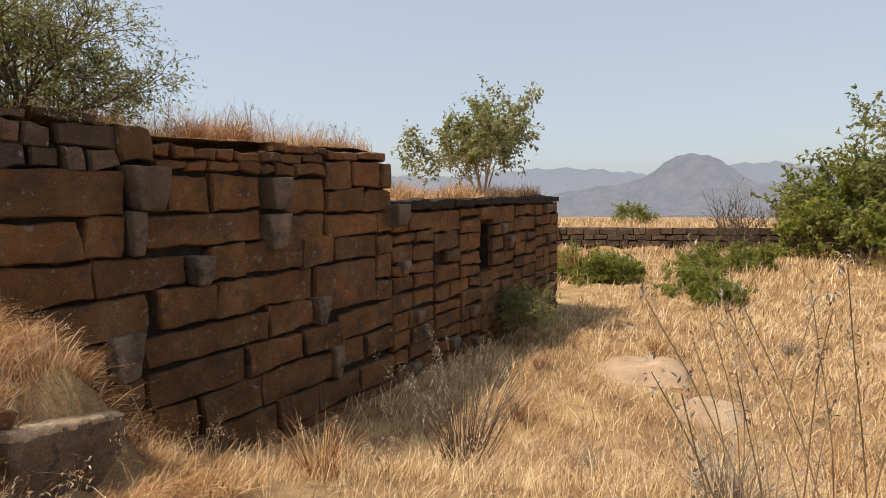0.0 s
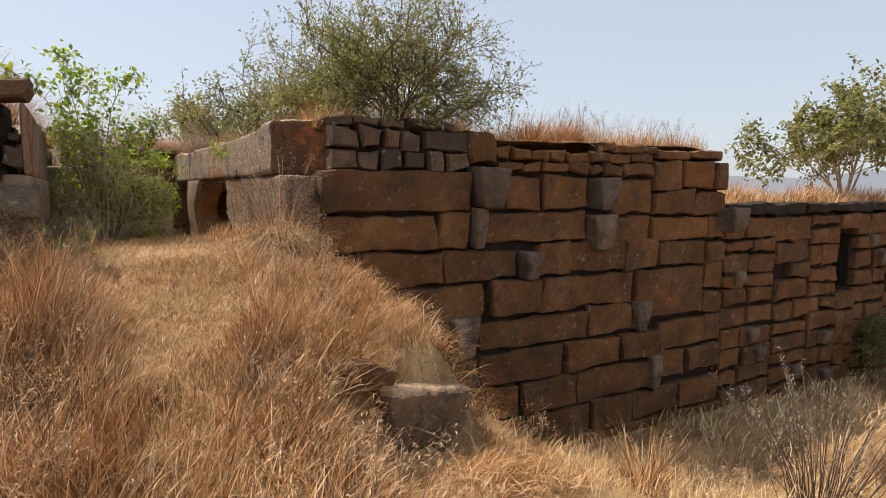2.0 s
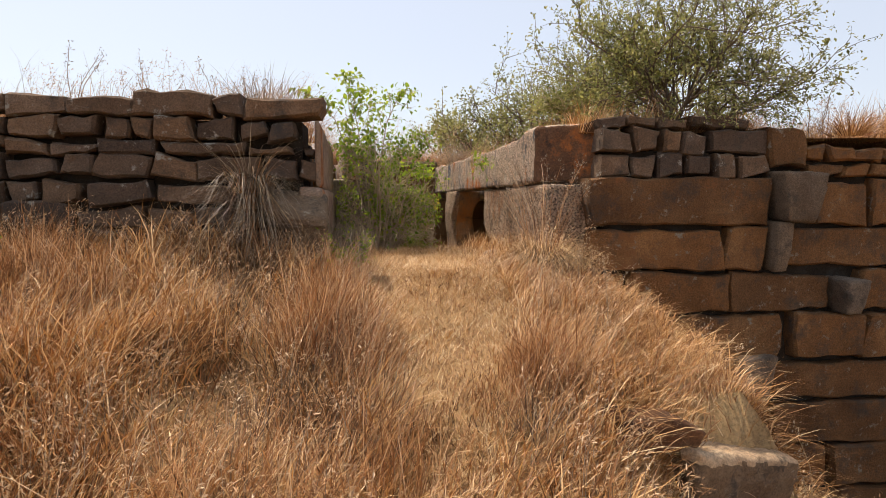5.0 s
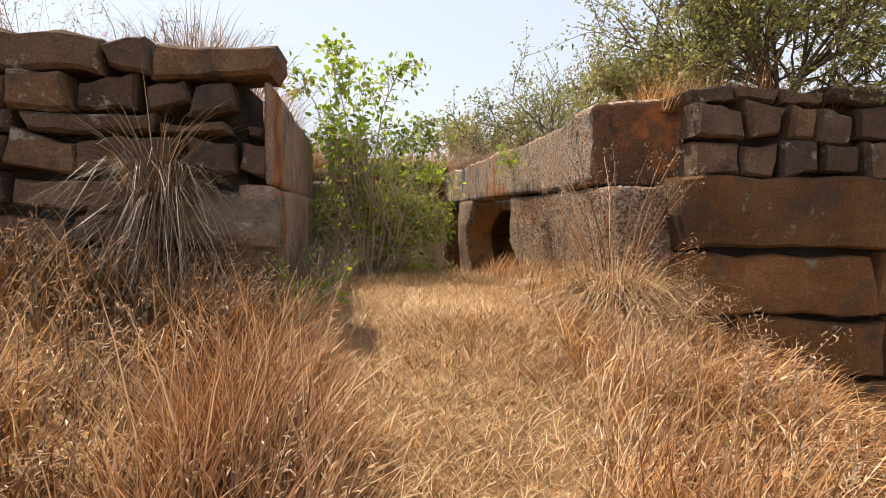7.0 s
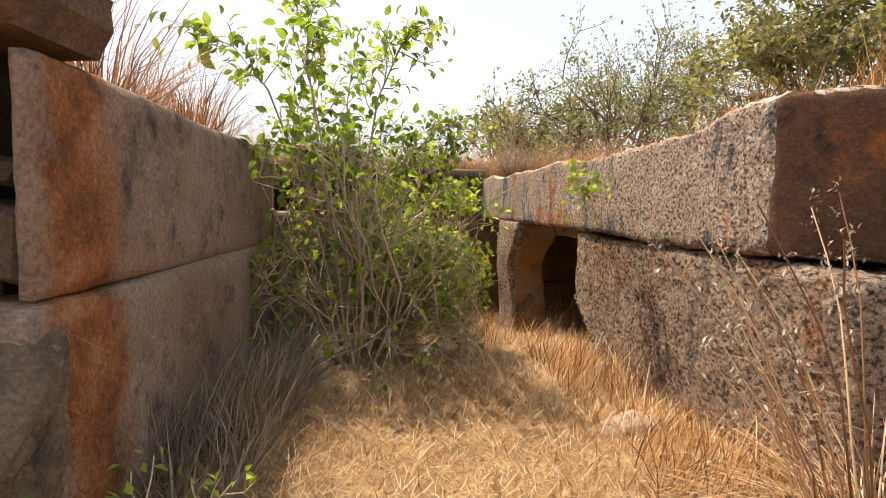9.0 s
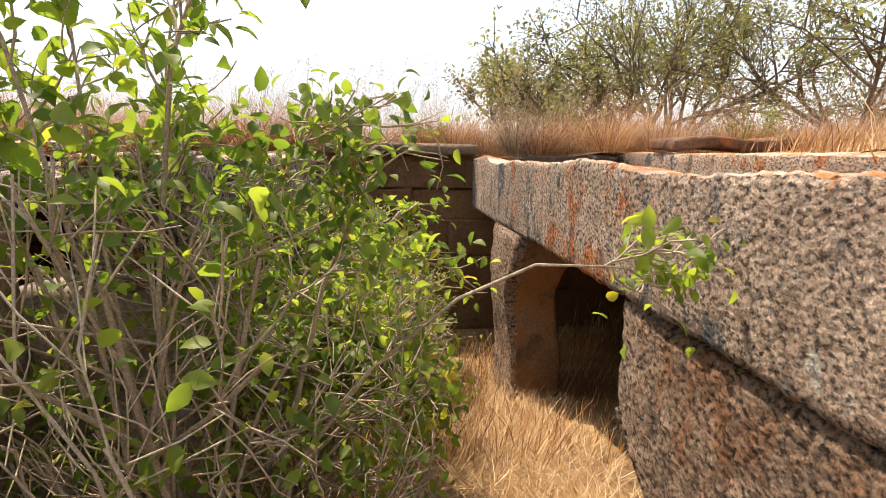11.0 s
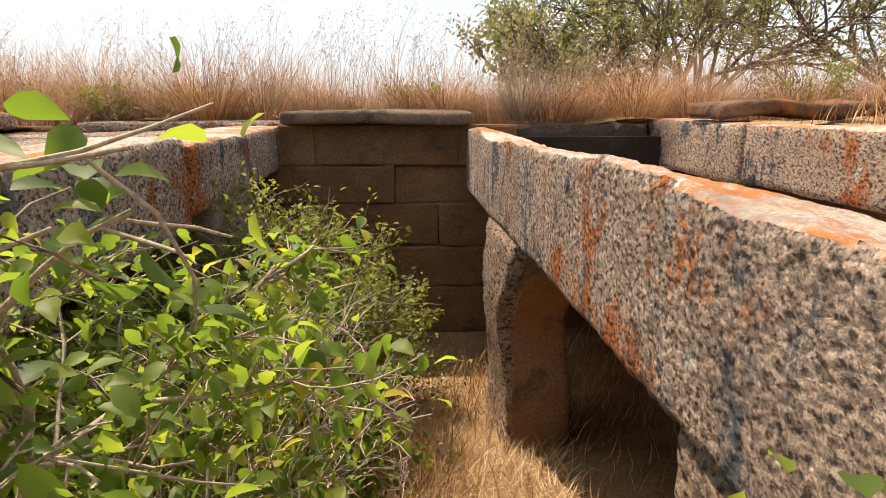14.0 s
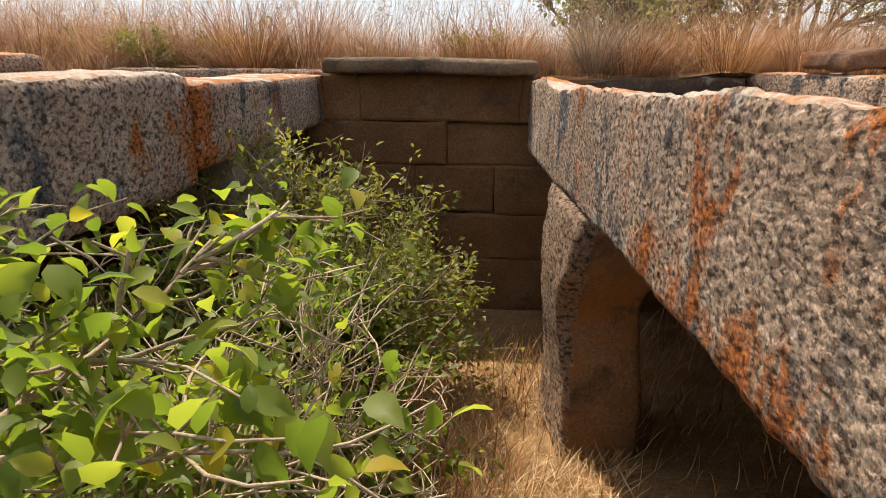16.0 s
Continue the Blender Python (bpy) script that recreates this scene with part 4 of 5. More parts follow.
def plant(name, at, stems, seed, label, category, bark, leaf, leaf_size, per_tip, kids, levels=3, wander=0.16, lift=0.05, ratio=0.55, fine=False, group="", leaf_gap=0.03, trunk="stem", crown="foliage", thin=1.0, limit=None, extra=()):
    """A bush or tree: stems is a list of (direction, length, radius) or (offset, direction, length, radius)."""
    r = random.Random(seed)
    lines, tips = [], []
    for st in stems:
        off = Vector(st[0]) if len(st) == 4 else Vector((0, 0, 0))
        d, ln, rad = st[-3:]
        grow(r, off, Vector(d).normalized(), ln, rad, 0, levels, lines, tips, kids, wander, lift, limit)
    main = len(tips)
    sizes = [1.0] * main
    for pts, rad, bare, grown in extra:
        line = [(Vector(p) - Vector(at), rad * (1 - 0.7 * k / (len(pts) - 1))) for k, p in enumerate(pts)]
        lines.append(line)
        crest = max(p.z for p, _ in line) + 0.06

        def room(p, crest=crest):
            return p.z < crest and clear_of_walk(p.x + at[0], p.y + at[1])
        for k in range(1, len(line)):
            a, b = line[k - 1][0], line[k][0]
            for _ in range(6 if k > bare else 1):
                side = Vector((r.gauss(0, 1), r.gauss(0, 1), r.gauss(0.3, 1))).normalized()
                grow(r, a.lerp(b, r.random()), ((b - a).normalized() + side * 0.9).normalized(), r.uniform(0.12, 0.32), rad * 0.35, levels - 1, levels, lines, tips, kids, wander, lift, room)
        sizes += [grown] * (len(tips) - len(sizes))
    root = empty(name, at, label=label, category=category, group=group)
    tagged(child(new(trunk, tubes(trunk, lines, bark)), root), kind="stuff")
    if per_tip:
        g = np.random.default_rng(seed)
        P = np.array([t[0][:] for t in tips])
        D = np.array([t[1][:] for t in tips])
        S = np.array(sizes)
        P, D, S = np.repeat(P, per_tip, 0), np.repeat(D, per_tip, 0), np.repeat(S, per_tip)
        P = P + g.normal(0, leaf_gap, P.shape)
        ok = (g.random(len(P)) < thin) & clear_of_walk(P[:, 0] + at[0], P[:, 1] + at[1])
        P, D, S = P[ok], D[ok], S[ok]
        n = len(P)
        W = D * 0.5 + g.normal(0, 0.6, (n, 3)) + np.array((0, 0, -0.4 if fine else -0.15))
        tagged(child(new(crown, leaf_mesh(crown, P, W, g.uniform(0.6, 1.25, n) * leaf_size * S, leaf, seed, ratio, fine)), root), kind="stuff")
    return root


def dry_weed(at, stalks, height, seed, label, spread_r=0.25, material=None, name="dry_weed"):
    """Thin dead stalks with nodding seed heads."""
    r = random.Random(seed)
    lines, P, W = [], [], []
    for _ in range(stalks):
        a = r.uniform(0, 6.28)
        p = Vector((math.cos(a), math.sin(a), 0)) * r.uniform(0, spread_r * 0.4)
        d = Vector((math.cos(a) * spread_r * r.uniform(0.2, 1.2), math.sin(a) * spread_r * r.uniform(0.2, 1.2), 1)).normalized()
        ln = height * r.uniform(0.6, 1.05)
        line = []
        for k in range(7):
            t = k / 6
            q = p + d * (ln * t) + Vector((0.10 * math.cos(a), 0.10 * math.sin(a), -0.07)) * (t ** 3) * ln + Vector((0.012 * math.sin(9 * t + a), 0.012 * math.cos(7 * t), 0))
            line.append((q, 0.0036 * (1 - 0.7 * t) + 0.0012))
            if k >= 4:
                for _ in range(14 if k > 4 else 4):
                    P.append((q + Vector((r.gauss(0, 0.014), r.gauss(0, 0.014), r.uniform(-0.1, 0.06))))[:])
                    W.append((r.gauss(0, 0.5) + 0.2, r.gauss(0, 0.5), r.uniform(0.2, 1.2)))
            elif k >= 1 and r.random() < 0.5:
                e = Vector((r.gauss(0, 1), r.gauss(0, 1), 0.5)).normalized()
                lines.append([(q, 0.0022), (q + e * 0.09, 0.0016), (q + e * 0.17 + Vector((0, 0, -0.03)), 0.001)])
        lines.append(line)
    root = empty(name, at, label=label, category="weed", group="dry weeds")
    child(new("stalk", tubes("stalk", lines, material or GREYBARK, 4)), root)
    g = np.random.default_rng(seed)
    tagged(child(new("seed_head", leaf_mesh("seed_head", np.array(P), np.array(W), g.uniform(0.014, 0.034, len(P)), GREYGRASS, seed, 0.36)), root), kind="stuff")
    return root


GREYBARK = stone_material("dead_stalk", ((0.24, 0.15, 0.085), (0.36, 0.25, 0.15), (0.46, 0.34, 0.22)), bump=0.1, grain=120, per_piece=0.3)


# ---- plants: grass ----
def path_wear(x, y):
    """How far the walked line is trampled: 1 on the line, 0 away from it."""
    mid = np.interp(y, (0, 3, 5, 7, 9), (-0.1, 0.05, 0.25, 0.35, 0.45))
    half = np.interp(y, (2, 4, 5.2, 6.5, 7.5), (0.0, 0.12, 0.32, 0.6, 0.95))
    return smooth_step(half + 0.35, half, np.abs(x - mid))


def ramp_scale(x, y):
    k = (1 - 0.84 * path_wear(x, y) * smooth_step(1.5, 5.5, y)) * (1 - 0.5 * smooth_step(0.9, 1.6, x)) * (1 - 0.35 * smooth_step(4.5, 2.0, y))
    k = k * (1 - 0.55 * np.exp(-((x - 1.3) / 0.55) ** 2 - ((y - 6.0) / 0.8) ** 2))
    return k, (0.75 + 0.25 * k) * np.interp(y, (2, 4, 7), (1.0, 1.3, 1.5))


def right_edge(x, y, g):
    return x < np.interp(y, (0, 2.5, 3.5, 3.95, 4.4, 5.2, 7.1), (1.4, 1.35, 1.25, 1.3, 2.0, 2.25, 1.9)) + np.where(np.hypot(x - 1.40, y - 6.75) < 0.42, -9, 0) + g.normal(0, 0.1, len(x))


grass("grass_ramp", 60000, -4.6, 2.6, 0.95, 6.85, ground_height, (0.18, 0.52), (0.0028, 0.0068), STRAW, 1, "dense dry golden straw grass leaning over the ramp", keep=right_edge, scale=ramp_scale, clump=0.2, per=260, lean=(0.2, 0.85), droop=(0.1, 0.5))
grass("grass_ramp_russet", 17000, -4.6, 2.2, 2.6, 6.8, ground_height, (0.3, 0.62), (0.002, 0.0045), RUSSET, 2, "russet dry grass standing among the straw", keep=right_edge, scale=ramp_scale, clump=0.16, per=260)
grass("grass_ramp_side", 17000, 0.9, 2.7, 3.2, 7.0, ground_height, (0.14, 0.36), (0.003, 0.007), STRAW, 35, "dry straw hanging over the ramp side", keep=lambda x, y, g: ~((x > 1.3) & (x < 2.4) & (y > 3.75) & (y < 4.5) & (g.random(len(x)) < 0.85)), lean=(0.3, 0.9), droop=(0.3, 0.9), clump=0.2)
grass("straw_litter", 44000, -0.95, 1.55, 3.0, 10.2, ground_height, (0.04, 0.17), (0.0018, 0.0042), STRAW_PALE, 3, "trampled straw lying on the path", lean=(0.7, 0.99), droop=(0.0, 0.2), wind=0.3)
grass("straw_litter_dark", 22000, -0.95, 1.55, 3.0, 10.2, ground_height, (0.05, 0.16), (0.0018, 0.0042), STRAW, 44, "darker trampled straw lying on the path", lean=(0.5, 0.98), droop=(0.0, 0.2), wind=0.3)
grass("straw_litter_bay", 14000, -0.95, 1.55, 10.2, 13.2, ground_height, (0.08, 0.24), (0.002, 0.004), STRAW_PALE, 33, "trampled straw lying on the bay floor", lean=(0.6, 0.98), droop=(0.0, 0.2), wind=0.3)
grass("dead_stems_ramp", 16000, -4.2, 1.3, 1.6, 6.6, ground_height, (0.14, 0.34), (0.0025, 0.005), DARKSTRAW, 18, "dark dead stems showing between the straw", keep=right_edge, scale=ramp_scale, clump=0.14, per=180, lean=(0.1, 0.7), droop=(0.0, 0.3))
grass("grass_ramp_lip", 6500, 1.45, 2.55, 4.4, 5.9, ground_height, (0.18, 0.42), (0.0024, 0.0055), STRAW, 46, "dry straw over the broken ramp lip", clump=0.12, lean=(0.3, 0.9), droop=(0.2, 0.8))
# extra dark blades paint the shade along the rubble wall foot
grass("shade_grass_wall_foot", 9000, -5.0, -0.85, 6.1, 6.9, ground_height, (0.12, 0.34), (0.002, 0.005), DARKSTRAW, 45, "grass darkened for the shade at the rubble wall foot", clump=0.15, lean=(0.3, 0.95), droop=(0.1, 0.6))
grass("grass_bay", 7000, -2.9, 3.1, 10.6, 14.2, ground_height, (0.15, 0.4), (0.003, 0.006), STRAW, 4, "dry grass on the sunken bay floor", clump=0.2)
grass("grass_passage_edge", 2600, 1.0, 1.6, 7.0, 9.9, ground_height, (0.12, 0.34), (0.003, 0.006), STRAW, 5, "dry grass against the passage slab", clump=0.15)
grass("grass_passage_foot", 2600, -0.85, -0.5, 7.2, 9.6, ground_height, (0.2, 0.45), (0.003, 0.006), GREYGRASS, 6, "grey dead grass at the slab foot", clump=0.12)


def field_keep(x, y, g):
    d = np.hypot(x - 0, y - 0.2)
    return (x > np.interp(y, (-9, 0, 2.5, 3.7, 4.3, 7.1), (0.9, 1.3, 1.3, 1.4, 2.4, 2.2))) & (g.random(len(x)) < np.clip(5.0 / d, 0.1, 1)) & (d > 1.0)


def field_scale(x, y):
    d = np.hypot(x, y)
    rock = np.minimum(np.hypot((x - 13.2) / 1.9, (y - 2.6) / 1.7), np.hypot((x - 11.5) / 1.3, (y - 0.9) / 1.1))
    near = 1 - 0.6 * smooth_step(3.8, 2.6, x) * smooth_step(1.5, 2.5, y) * smooth_step(5.6, 4.8, y)
    return np.clip(0.85 + d * 0.01, 0, 1.2) * np.clip(rock, 0.1, 1) * near, np.clip(d / 5.0, 0.9, 4.0)


grass("grass_field", 185000, 0.9, 26, -11, 7.1, ground_height, (0.22, 0.5), (0.003, 0.007), STRAW_PALE, 7, "dry golden grass over the field below the wall", keep=field_keep, scale=field_scale, clump=0.35, lean=(0.2, 0.8), droop=(0.1, 0.5))
grass("grass_open_ground", 52000, -16, 1.4, -9, 6.9, ground_height, (0.2, 0.45), (0.004, 0.009), STRAW, 17, "dry straw grass over the open ground", keep=lambda x, y, g: ((x < -4.4) | (y < 1.1)) & (np.hypot(x, y - 0.3) > 1.2), clump=0.35, lean=(0.2, 0.85), droop=(0.1, 0.5))
grass("grass_far_field", 26000, 24, 56, -26, 24, ground_height, (0.3, 0.75), (0.02, 0.05), STRAW_PALE, 8, "dry grass of the far terrace", clump=1.2)


def terrace_keep(x, y, g):
    return on_terrace(x, y) & ~((x > 2.6) & (x < 4.4) & (y > 13.3) & (y < 14.3))


grass("grass_wall_top", 15000, 2.0, 9.5, 7.45, 9.6, terrace_height, (0.2, 0.5), (0.003, 0.006), STRAW, 9, "dry grass along the top of the brown wall", keep=terrace_keep, clump=0.16)
grass("grass_low_wall_top", 9000, 9.8, 19.5, 7.6, 9.5, terrace_height, (0.25, 0.55), (0.006, 0.012), STRAW, 10, "dry grass along the top of the low wall", clump=0.25)
grass("grass_left_top", 15000, -7.5, -1.2, 7.2, 9.6, lambda x, y: np.maximum(terrace_height(x, np.maximum(y, 7.5)), 2.45), (0.2, 0.5), (0.003, 0.006), RUSSET, 12, "russet dry grass on the rubble wall top", clump=0.16)
grass("grass_back_top", 50000, -8.5, 9.5, 14.95, 17.6, terrace_height, (0.4, 1.2), (0.002, 0.004), RUSSET, 13, "tall russet feathery grass behind the back wall", keep=terrace_keep, clump=0.22, per=520, lean=(0.05, 0.9), droop=(0.2, 1.0))
grass("grass_back_straw", 22000, -8.5, 9.5, 14.95, 19.5, terrace_height, (0.2, 0.5), (0.003, 0.006), TAN, 14, "pale dry grass behind the back wall", keep=terrace_keep, clump=0.3, per=300, lean=(0.1, 0.8), droop=(0.1, 0.8))
grass("grass_bay_side", 9000, 3.2, 9.0, 9.4, 15, terrace_height, (0.2, 0.55), (0.003, 0.007), STRAW, 15, "dry grass beside the next bay", keep=terrace_keep, clump=0.2)
grass("grass_left_bay_side", 6000, -8.0, -3.1, 9.4, 15, terrace_height, (0.2, 0.55), (0.003, 0.007), RUSSET, 16, "russet grass beside the bay", keep=terrace_keep, clump=0.2)
# thin flowering stems over the wall tops
for k, (n_, a, b, c, d, hf, ln) in enumerate(((800, -8, 9, 15.1, 17.5, terrace_height, (0.95, 1.7)), (150, 2.2, 9.4, 7.5, 8.8, terrace_height, (0.5, 0.95)), (160, -7, -1.3, 7.2, 8.6, lambda x, y: x * 0 + 2.5, (0.5, 0.9)))):
    grass("grass_stems", n_, a, b, c, d, hf, ln, (0.003, 0.005), GREYGRASS, 40 + k, "thin pale flowering grass stems on the wall top", lean=(0.05, 0.3), droop=(0.15, 0.6))

tussock((1.46, 7.0, 1.0), 260, (0.45, 1.0), (0.003, 0.006), RUSSET, 21, "large russet grass tussock against the wall corner", 0.2, (0.05, 0.7), (0.3, 1.5))
tussock((1.45, 6.95, 1.02), 700, (0.35, 0.8), (0.003, 0.0075), STRAW_PALE, 22, "drooping pale straw at the tussock foot", 0.2, (0.15, 0.95), (0.5, 1.6))
tussock((1.40, 6.82, 0.98), 300, (0.3, 0.6), (0.003, 0.006), GREYGRASS, 19, "bent grey grass before the tussock", 0.18, (0.3, 0.95), (0.4, 1.4))
tussock((1.43, 6.95, 0.98), 420, (0.15, 0.36), (0.004, 0.008), DARKSTRAW, 20, "short dark blades in the heart of the tussock", 0.2, (0.1, 0.8), (0.1, 0.5))
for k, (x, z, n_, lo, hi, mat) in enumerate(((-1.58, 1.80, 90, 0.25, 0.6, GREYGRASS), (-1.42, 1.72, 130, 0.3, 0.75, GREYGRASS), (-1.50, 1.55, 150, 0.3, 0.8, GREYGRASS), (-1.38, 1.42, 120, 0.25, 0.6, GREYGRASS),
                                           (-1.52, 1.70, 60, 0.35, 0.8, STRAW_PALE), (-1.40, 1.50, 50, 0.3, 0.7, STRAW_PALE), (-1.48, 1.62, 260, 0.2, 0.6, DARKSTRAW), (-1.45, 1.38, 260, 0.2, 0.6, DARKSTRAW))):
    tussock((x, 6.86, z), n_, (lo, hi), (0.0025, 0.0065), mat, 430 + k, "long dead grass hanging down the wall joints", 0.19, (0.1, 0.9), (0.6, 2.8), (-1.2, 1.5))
tussock((-1.48, 6.84, 1.55), 70, (0.6, 1.15), (0.003, 0.006), RUSSET, 24, "russet grass stems rising from a wall joint", 0.14, (0.05, 0.5), (0.3, 1.3), (-1.4, 1.5))
tussock((-1.5, 6.86, 1.75), 40, (0.5, 0.95), (0.004, 0.006), GREYGRASS, 34, "bent grey grass over the wall joints", 0.08, (0.4, 0.7), (0.2, 0.6), (-1.6, 1.3))
tussock((-0.72, 8.55, 0.92), 420, (0.3, 0.7), (0.004, 0.008), GREYGRASS, 25, "heap of grey dead grass beside the slab", 0.25, (0.2, 0.9), (0.2, 0.7))
tussock((-0.72, 5.35, 0.62), 500, (0.3, 0.6), (0.004, 0.007), RUSSET, 26, "round russet grass clump on the ramp", 0.2, (0.05, 0.6), (0.1, 0.4))
tussock((1.62, 15.0, 2.45), 300, (0.5, 0.85), (0.004, 0.008), GREYGRASS, 27, "grey-green grass clump by the coping", 0.16, (0.05, 0.8), (0.05, 0.6))
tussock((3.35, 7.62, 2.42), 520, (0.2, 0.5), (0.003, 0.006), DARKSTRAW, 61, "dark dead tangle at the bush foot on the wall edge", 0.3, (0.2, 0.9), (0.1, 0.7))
tussock((3.9, 7.55, 2.42), 260, (0.2, 0.45), (0.003, 0.006), RUSSET, 62, "russet dead grass at the bush foot", 0.25, (0.2, 0.9), (0.2, 0.8))
rt = random.Random(77)
for k in range(34):
    x = -6.5 + k * 0.42 + rt.uniform(-0.25, 0.25)
    y = rt.uniform(14.98, 15.7)
    tussock((x, y, 2.44), 800, (0.4, 0.75 + 0.3 * (k * 7 % 5) / 4 + 0.42 * (x < -0.8)), (0.0022, 0.0045), (RUSSET, RUSSET, STRAW, RUSSET, TAN)[k % 5], 300 + k, "tall feathery dry grass tussock behind the back wall", 0.26, (0.05, 0.85), (0.1, 0.9))
tussock((-1.28, 8.1, 2.40), 420, (0.4, 0.8), (0.004, 0.007), RUSSET, 36, "russet grass tussock on top of the slab wall", 0.25, (0.1, 0.9), (0.1, 0.7))
tussock((-1.45, 7.45, 2.45), 380, (0.35, 0.75), (0.004, 0.007), GREYGRASS, 37, "grey grass tussock on top of the slab wall", 0.25, (0.1, 0.9), (0.1, 0.7))
tussock((-1.2, 8.9, 2.38), 300, (0.3, 0.6), (0.004, 0.007), STRAW, 38, "straw tussock on top of the slab wall", 0.25, (0.1, 0.9), (0.1, 0.7))
tussock((3.35, 10.6, 2.35), 420, (0.35, 0.7), (0.004, 0.008), STRAW, 28, "pale straw clump beside the next bay", 0.2, (0.2, 0.9), (0.2, 0.7))
tussock((5.9, 7.3, 2.42), 380, (0.3, 0.6), (0.004, 0.008), RUSSET, 29, "russet grass hanging over the wall edge", 0.22, (0.2, 0.9), (0.3, 1.0), (-1.2, 1.2))
tussock((5.2, 7.35, 2.40), 300, (0.3, 0.6), (0.004, 0.008), STRAW, 30, "dry grass hanging over the wall edge", 0.2, (0.2, 0.9), (0.3, 0.8), (-1.2, 1.4))
tussock((28.0, 9.0, float(ground_height(28.0, 9.0))), 300, (1.2, 2.4), (0.02, 0.05), STRAW, 31, "tall pale grass tussock far off", 0.5, (0.05, 0.7), (0.1, 0.5))
for k, (x, y) in enumerate(((5.2, 2.9), (3.6, 3.6), (7.6, 2.4), (9.3, 4.2), (6.6, -0.4), (4.0, 0.4), (12.5, 5.0), (15.5, 3.0), (17, 0), (9, -2.4))):
    tussock((x, y, float(ground_height(x, y)) - 0.02), 230, (0.3, 0.75), (0.005, 0.01), (RUSSET, STRAW, GREYGRASS)[k % 3], 50 + k, "dry grass tussock standing in the field", 0.14, (0.05, 0.7), (0.1, 0.5))


def plumes(name, n, x0, x1, y0, y1, base, height, seed, label, keep=None):
    """Thin stems with loose feathery heads, swaying one way."""
    r = random.Random(seed)
    lines, P, W = [], [], []
    for _ in range(n):
        x, y = r.uniform(x0, x1), r.uniform(y0, y1)
        p = Vector((x, y, base if isinstance(base, float) else float(base(x, y))))
        if keep and not keep(x, y):
            continue
        h, bend, way = r.uniform(*height), r.uniform(0.05, 0.4), r.gauss(0.3, 1.2)
        line = []
        for k in range(6):
            t = k / 5
            q = p + Vector((math.cos(way) * bend * t * t * h, math.sin(way) * bend * t * t * h, h * t * (1 - 0.12 * t)))
            line.append((q, 0.0022 * (1 - 0.6 * t)))
        lines.append(line)
        a, b = line[3][0], line[5][0]
        for _ in range(26):
            t = r.random()
            q = a.lerp(b, t) + Vector((r.gauss(0, 0.03), r.gauss(0, 0.03), r.gauss(0, 0.015)))
            P.append(q[:])
            W.append((r.gauss(0.3, 0.6), r.gauss(0, 0.6), r.uniform(0.1, 1.0)))
    root = empty(name, label=label, category="grass", kind="stuff")
    tagged(child(new("stalk", tubes("stalk", lines, GREYGRASS, 3)), root), kind="stuff")
    g = np.random.default_rng(seed)
    tagged(child(new("seed_head", leaf_mesh("seed_head", np.array(P), np.array(W), g.uniform(0.015, 0.04, len(P)), TAN, seed, 0.22)), root), kind="stuff")


plumes("grass_plumes", 620, -7.5, 8.5, 15.0, 17.0, 2.42, (0.7, 1.5), 401, "feathery seed heads above the dry grass")
plumes("grass_plumes", 70, -6.5, -1.2, 7.3, 8.6, 2.45, (0.4, 0.8), 402, "feathery seed heads on the rubble wall top")
plumes("grass_plumes", 70, 4.4, 9.3, 7.5, 8.6, 2.38, (0.35, 0.75), 403, "feathery seed heads on the brown wall top")

plumes("grass_plumes", 900, -4.2, 2.0, 1.5, 6.7, ground_height, (0.28, 0.62), 404, "pale seed heads among the ramp straw", lambda x, y: path_wear(x, y) < 0.4 and x < 1.3 + 0.2 * max(0, y - 3.5))
plumes("grass_plumes", 500, 2.0, 14.0, -4.0, 5.5, ground_height, (0.3, 0.6), 405, "pale seed heads over the field grass")

# ---- plants: weeds ----
dry_weed((1.46, 7.0, 0.92), 22, 1.3, 63, "russet flowering stems of the corner tussock", 0.42, RUSSET)
for k in range(2):
    dry_weed((4.72 + 0.08 * k, 2.82, float(ground_height(4.75, 2.85))), 34, 1.6 - 0.2 * k, 61 + 5 * k, "tall clump of dead dark weed stalks before the wall", 0.45, DARKBARK)
for k, (x, y, h) in enumerate(((1.95, 0.22, 1.3), (1.95, -0.05, 1.5), (2.35, 0.12, 1.4), (2.3, -0.15, 1.6), (2.7, 0.1, 1.35), (2.9, -0.1, 1.5), (3.3, 0.3, 1.3))):
    dry_weed((x, y, float(ground_height(x, y))), 3, h * 1.2, 70 + k, "tall dry weed stalks with seed heads", 0.2)
for k, (x, y, h) in enumerate(((1.9, 2.05, 0.5), (1.2, 1.75, 0.45), (-1.0, 2.2, 0.6), (2.6, 4.35, 0.95), (2.15, 5.2, 0.55))):
    dry_weed((x, y, float(ground_height(x, y))), 2, h, 80 + k, "single dry weed with a nodding seed head", 0.3)
for k, x in enumerate((-4.5, -3.4, -1.9, -1.6, -2.6, 4.9, 6.4, 6.9, 8.6)):
    dry_weed((x, 7.5, 2.45), 3, 0.75 if x < 0 else 0.6, 90 + k, "dry weed stalks standing on the wall top", 0.3)

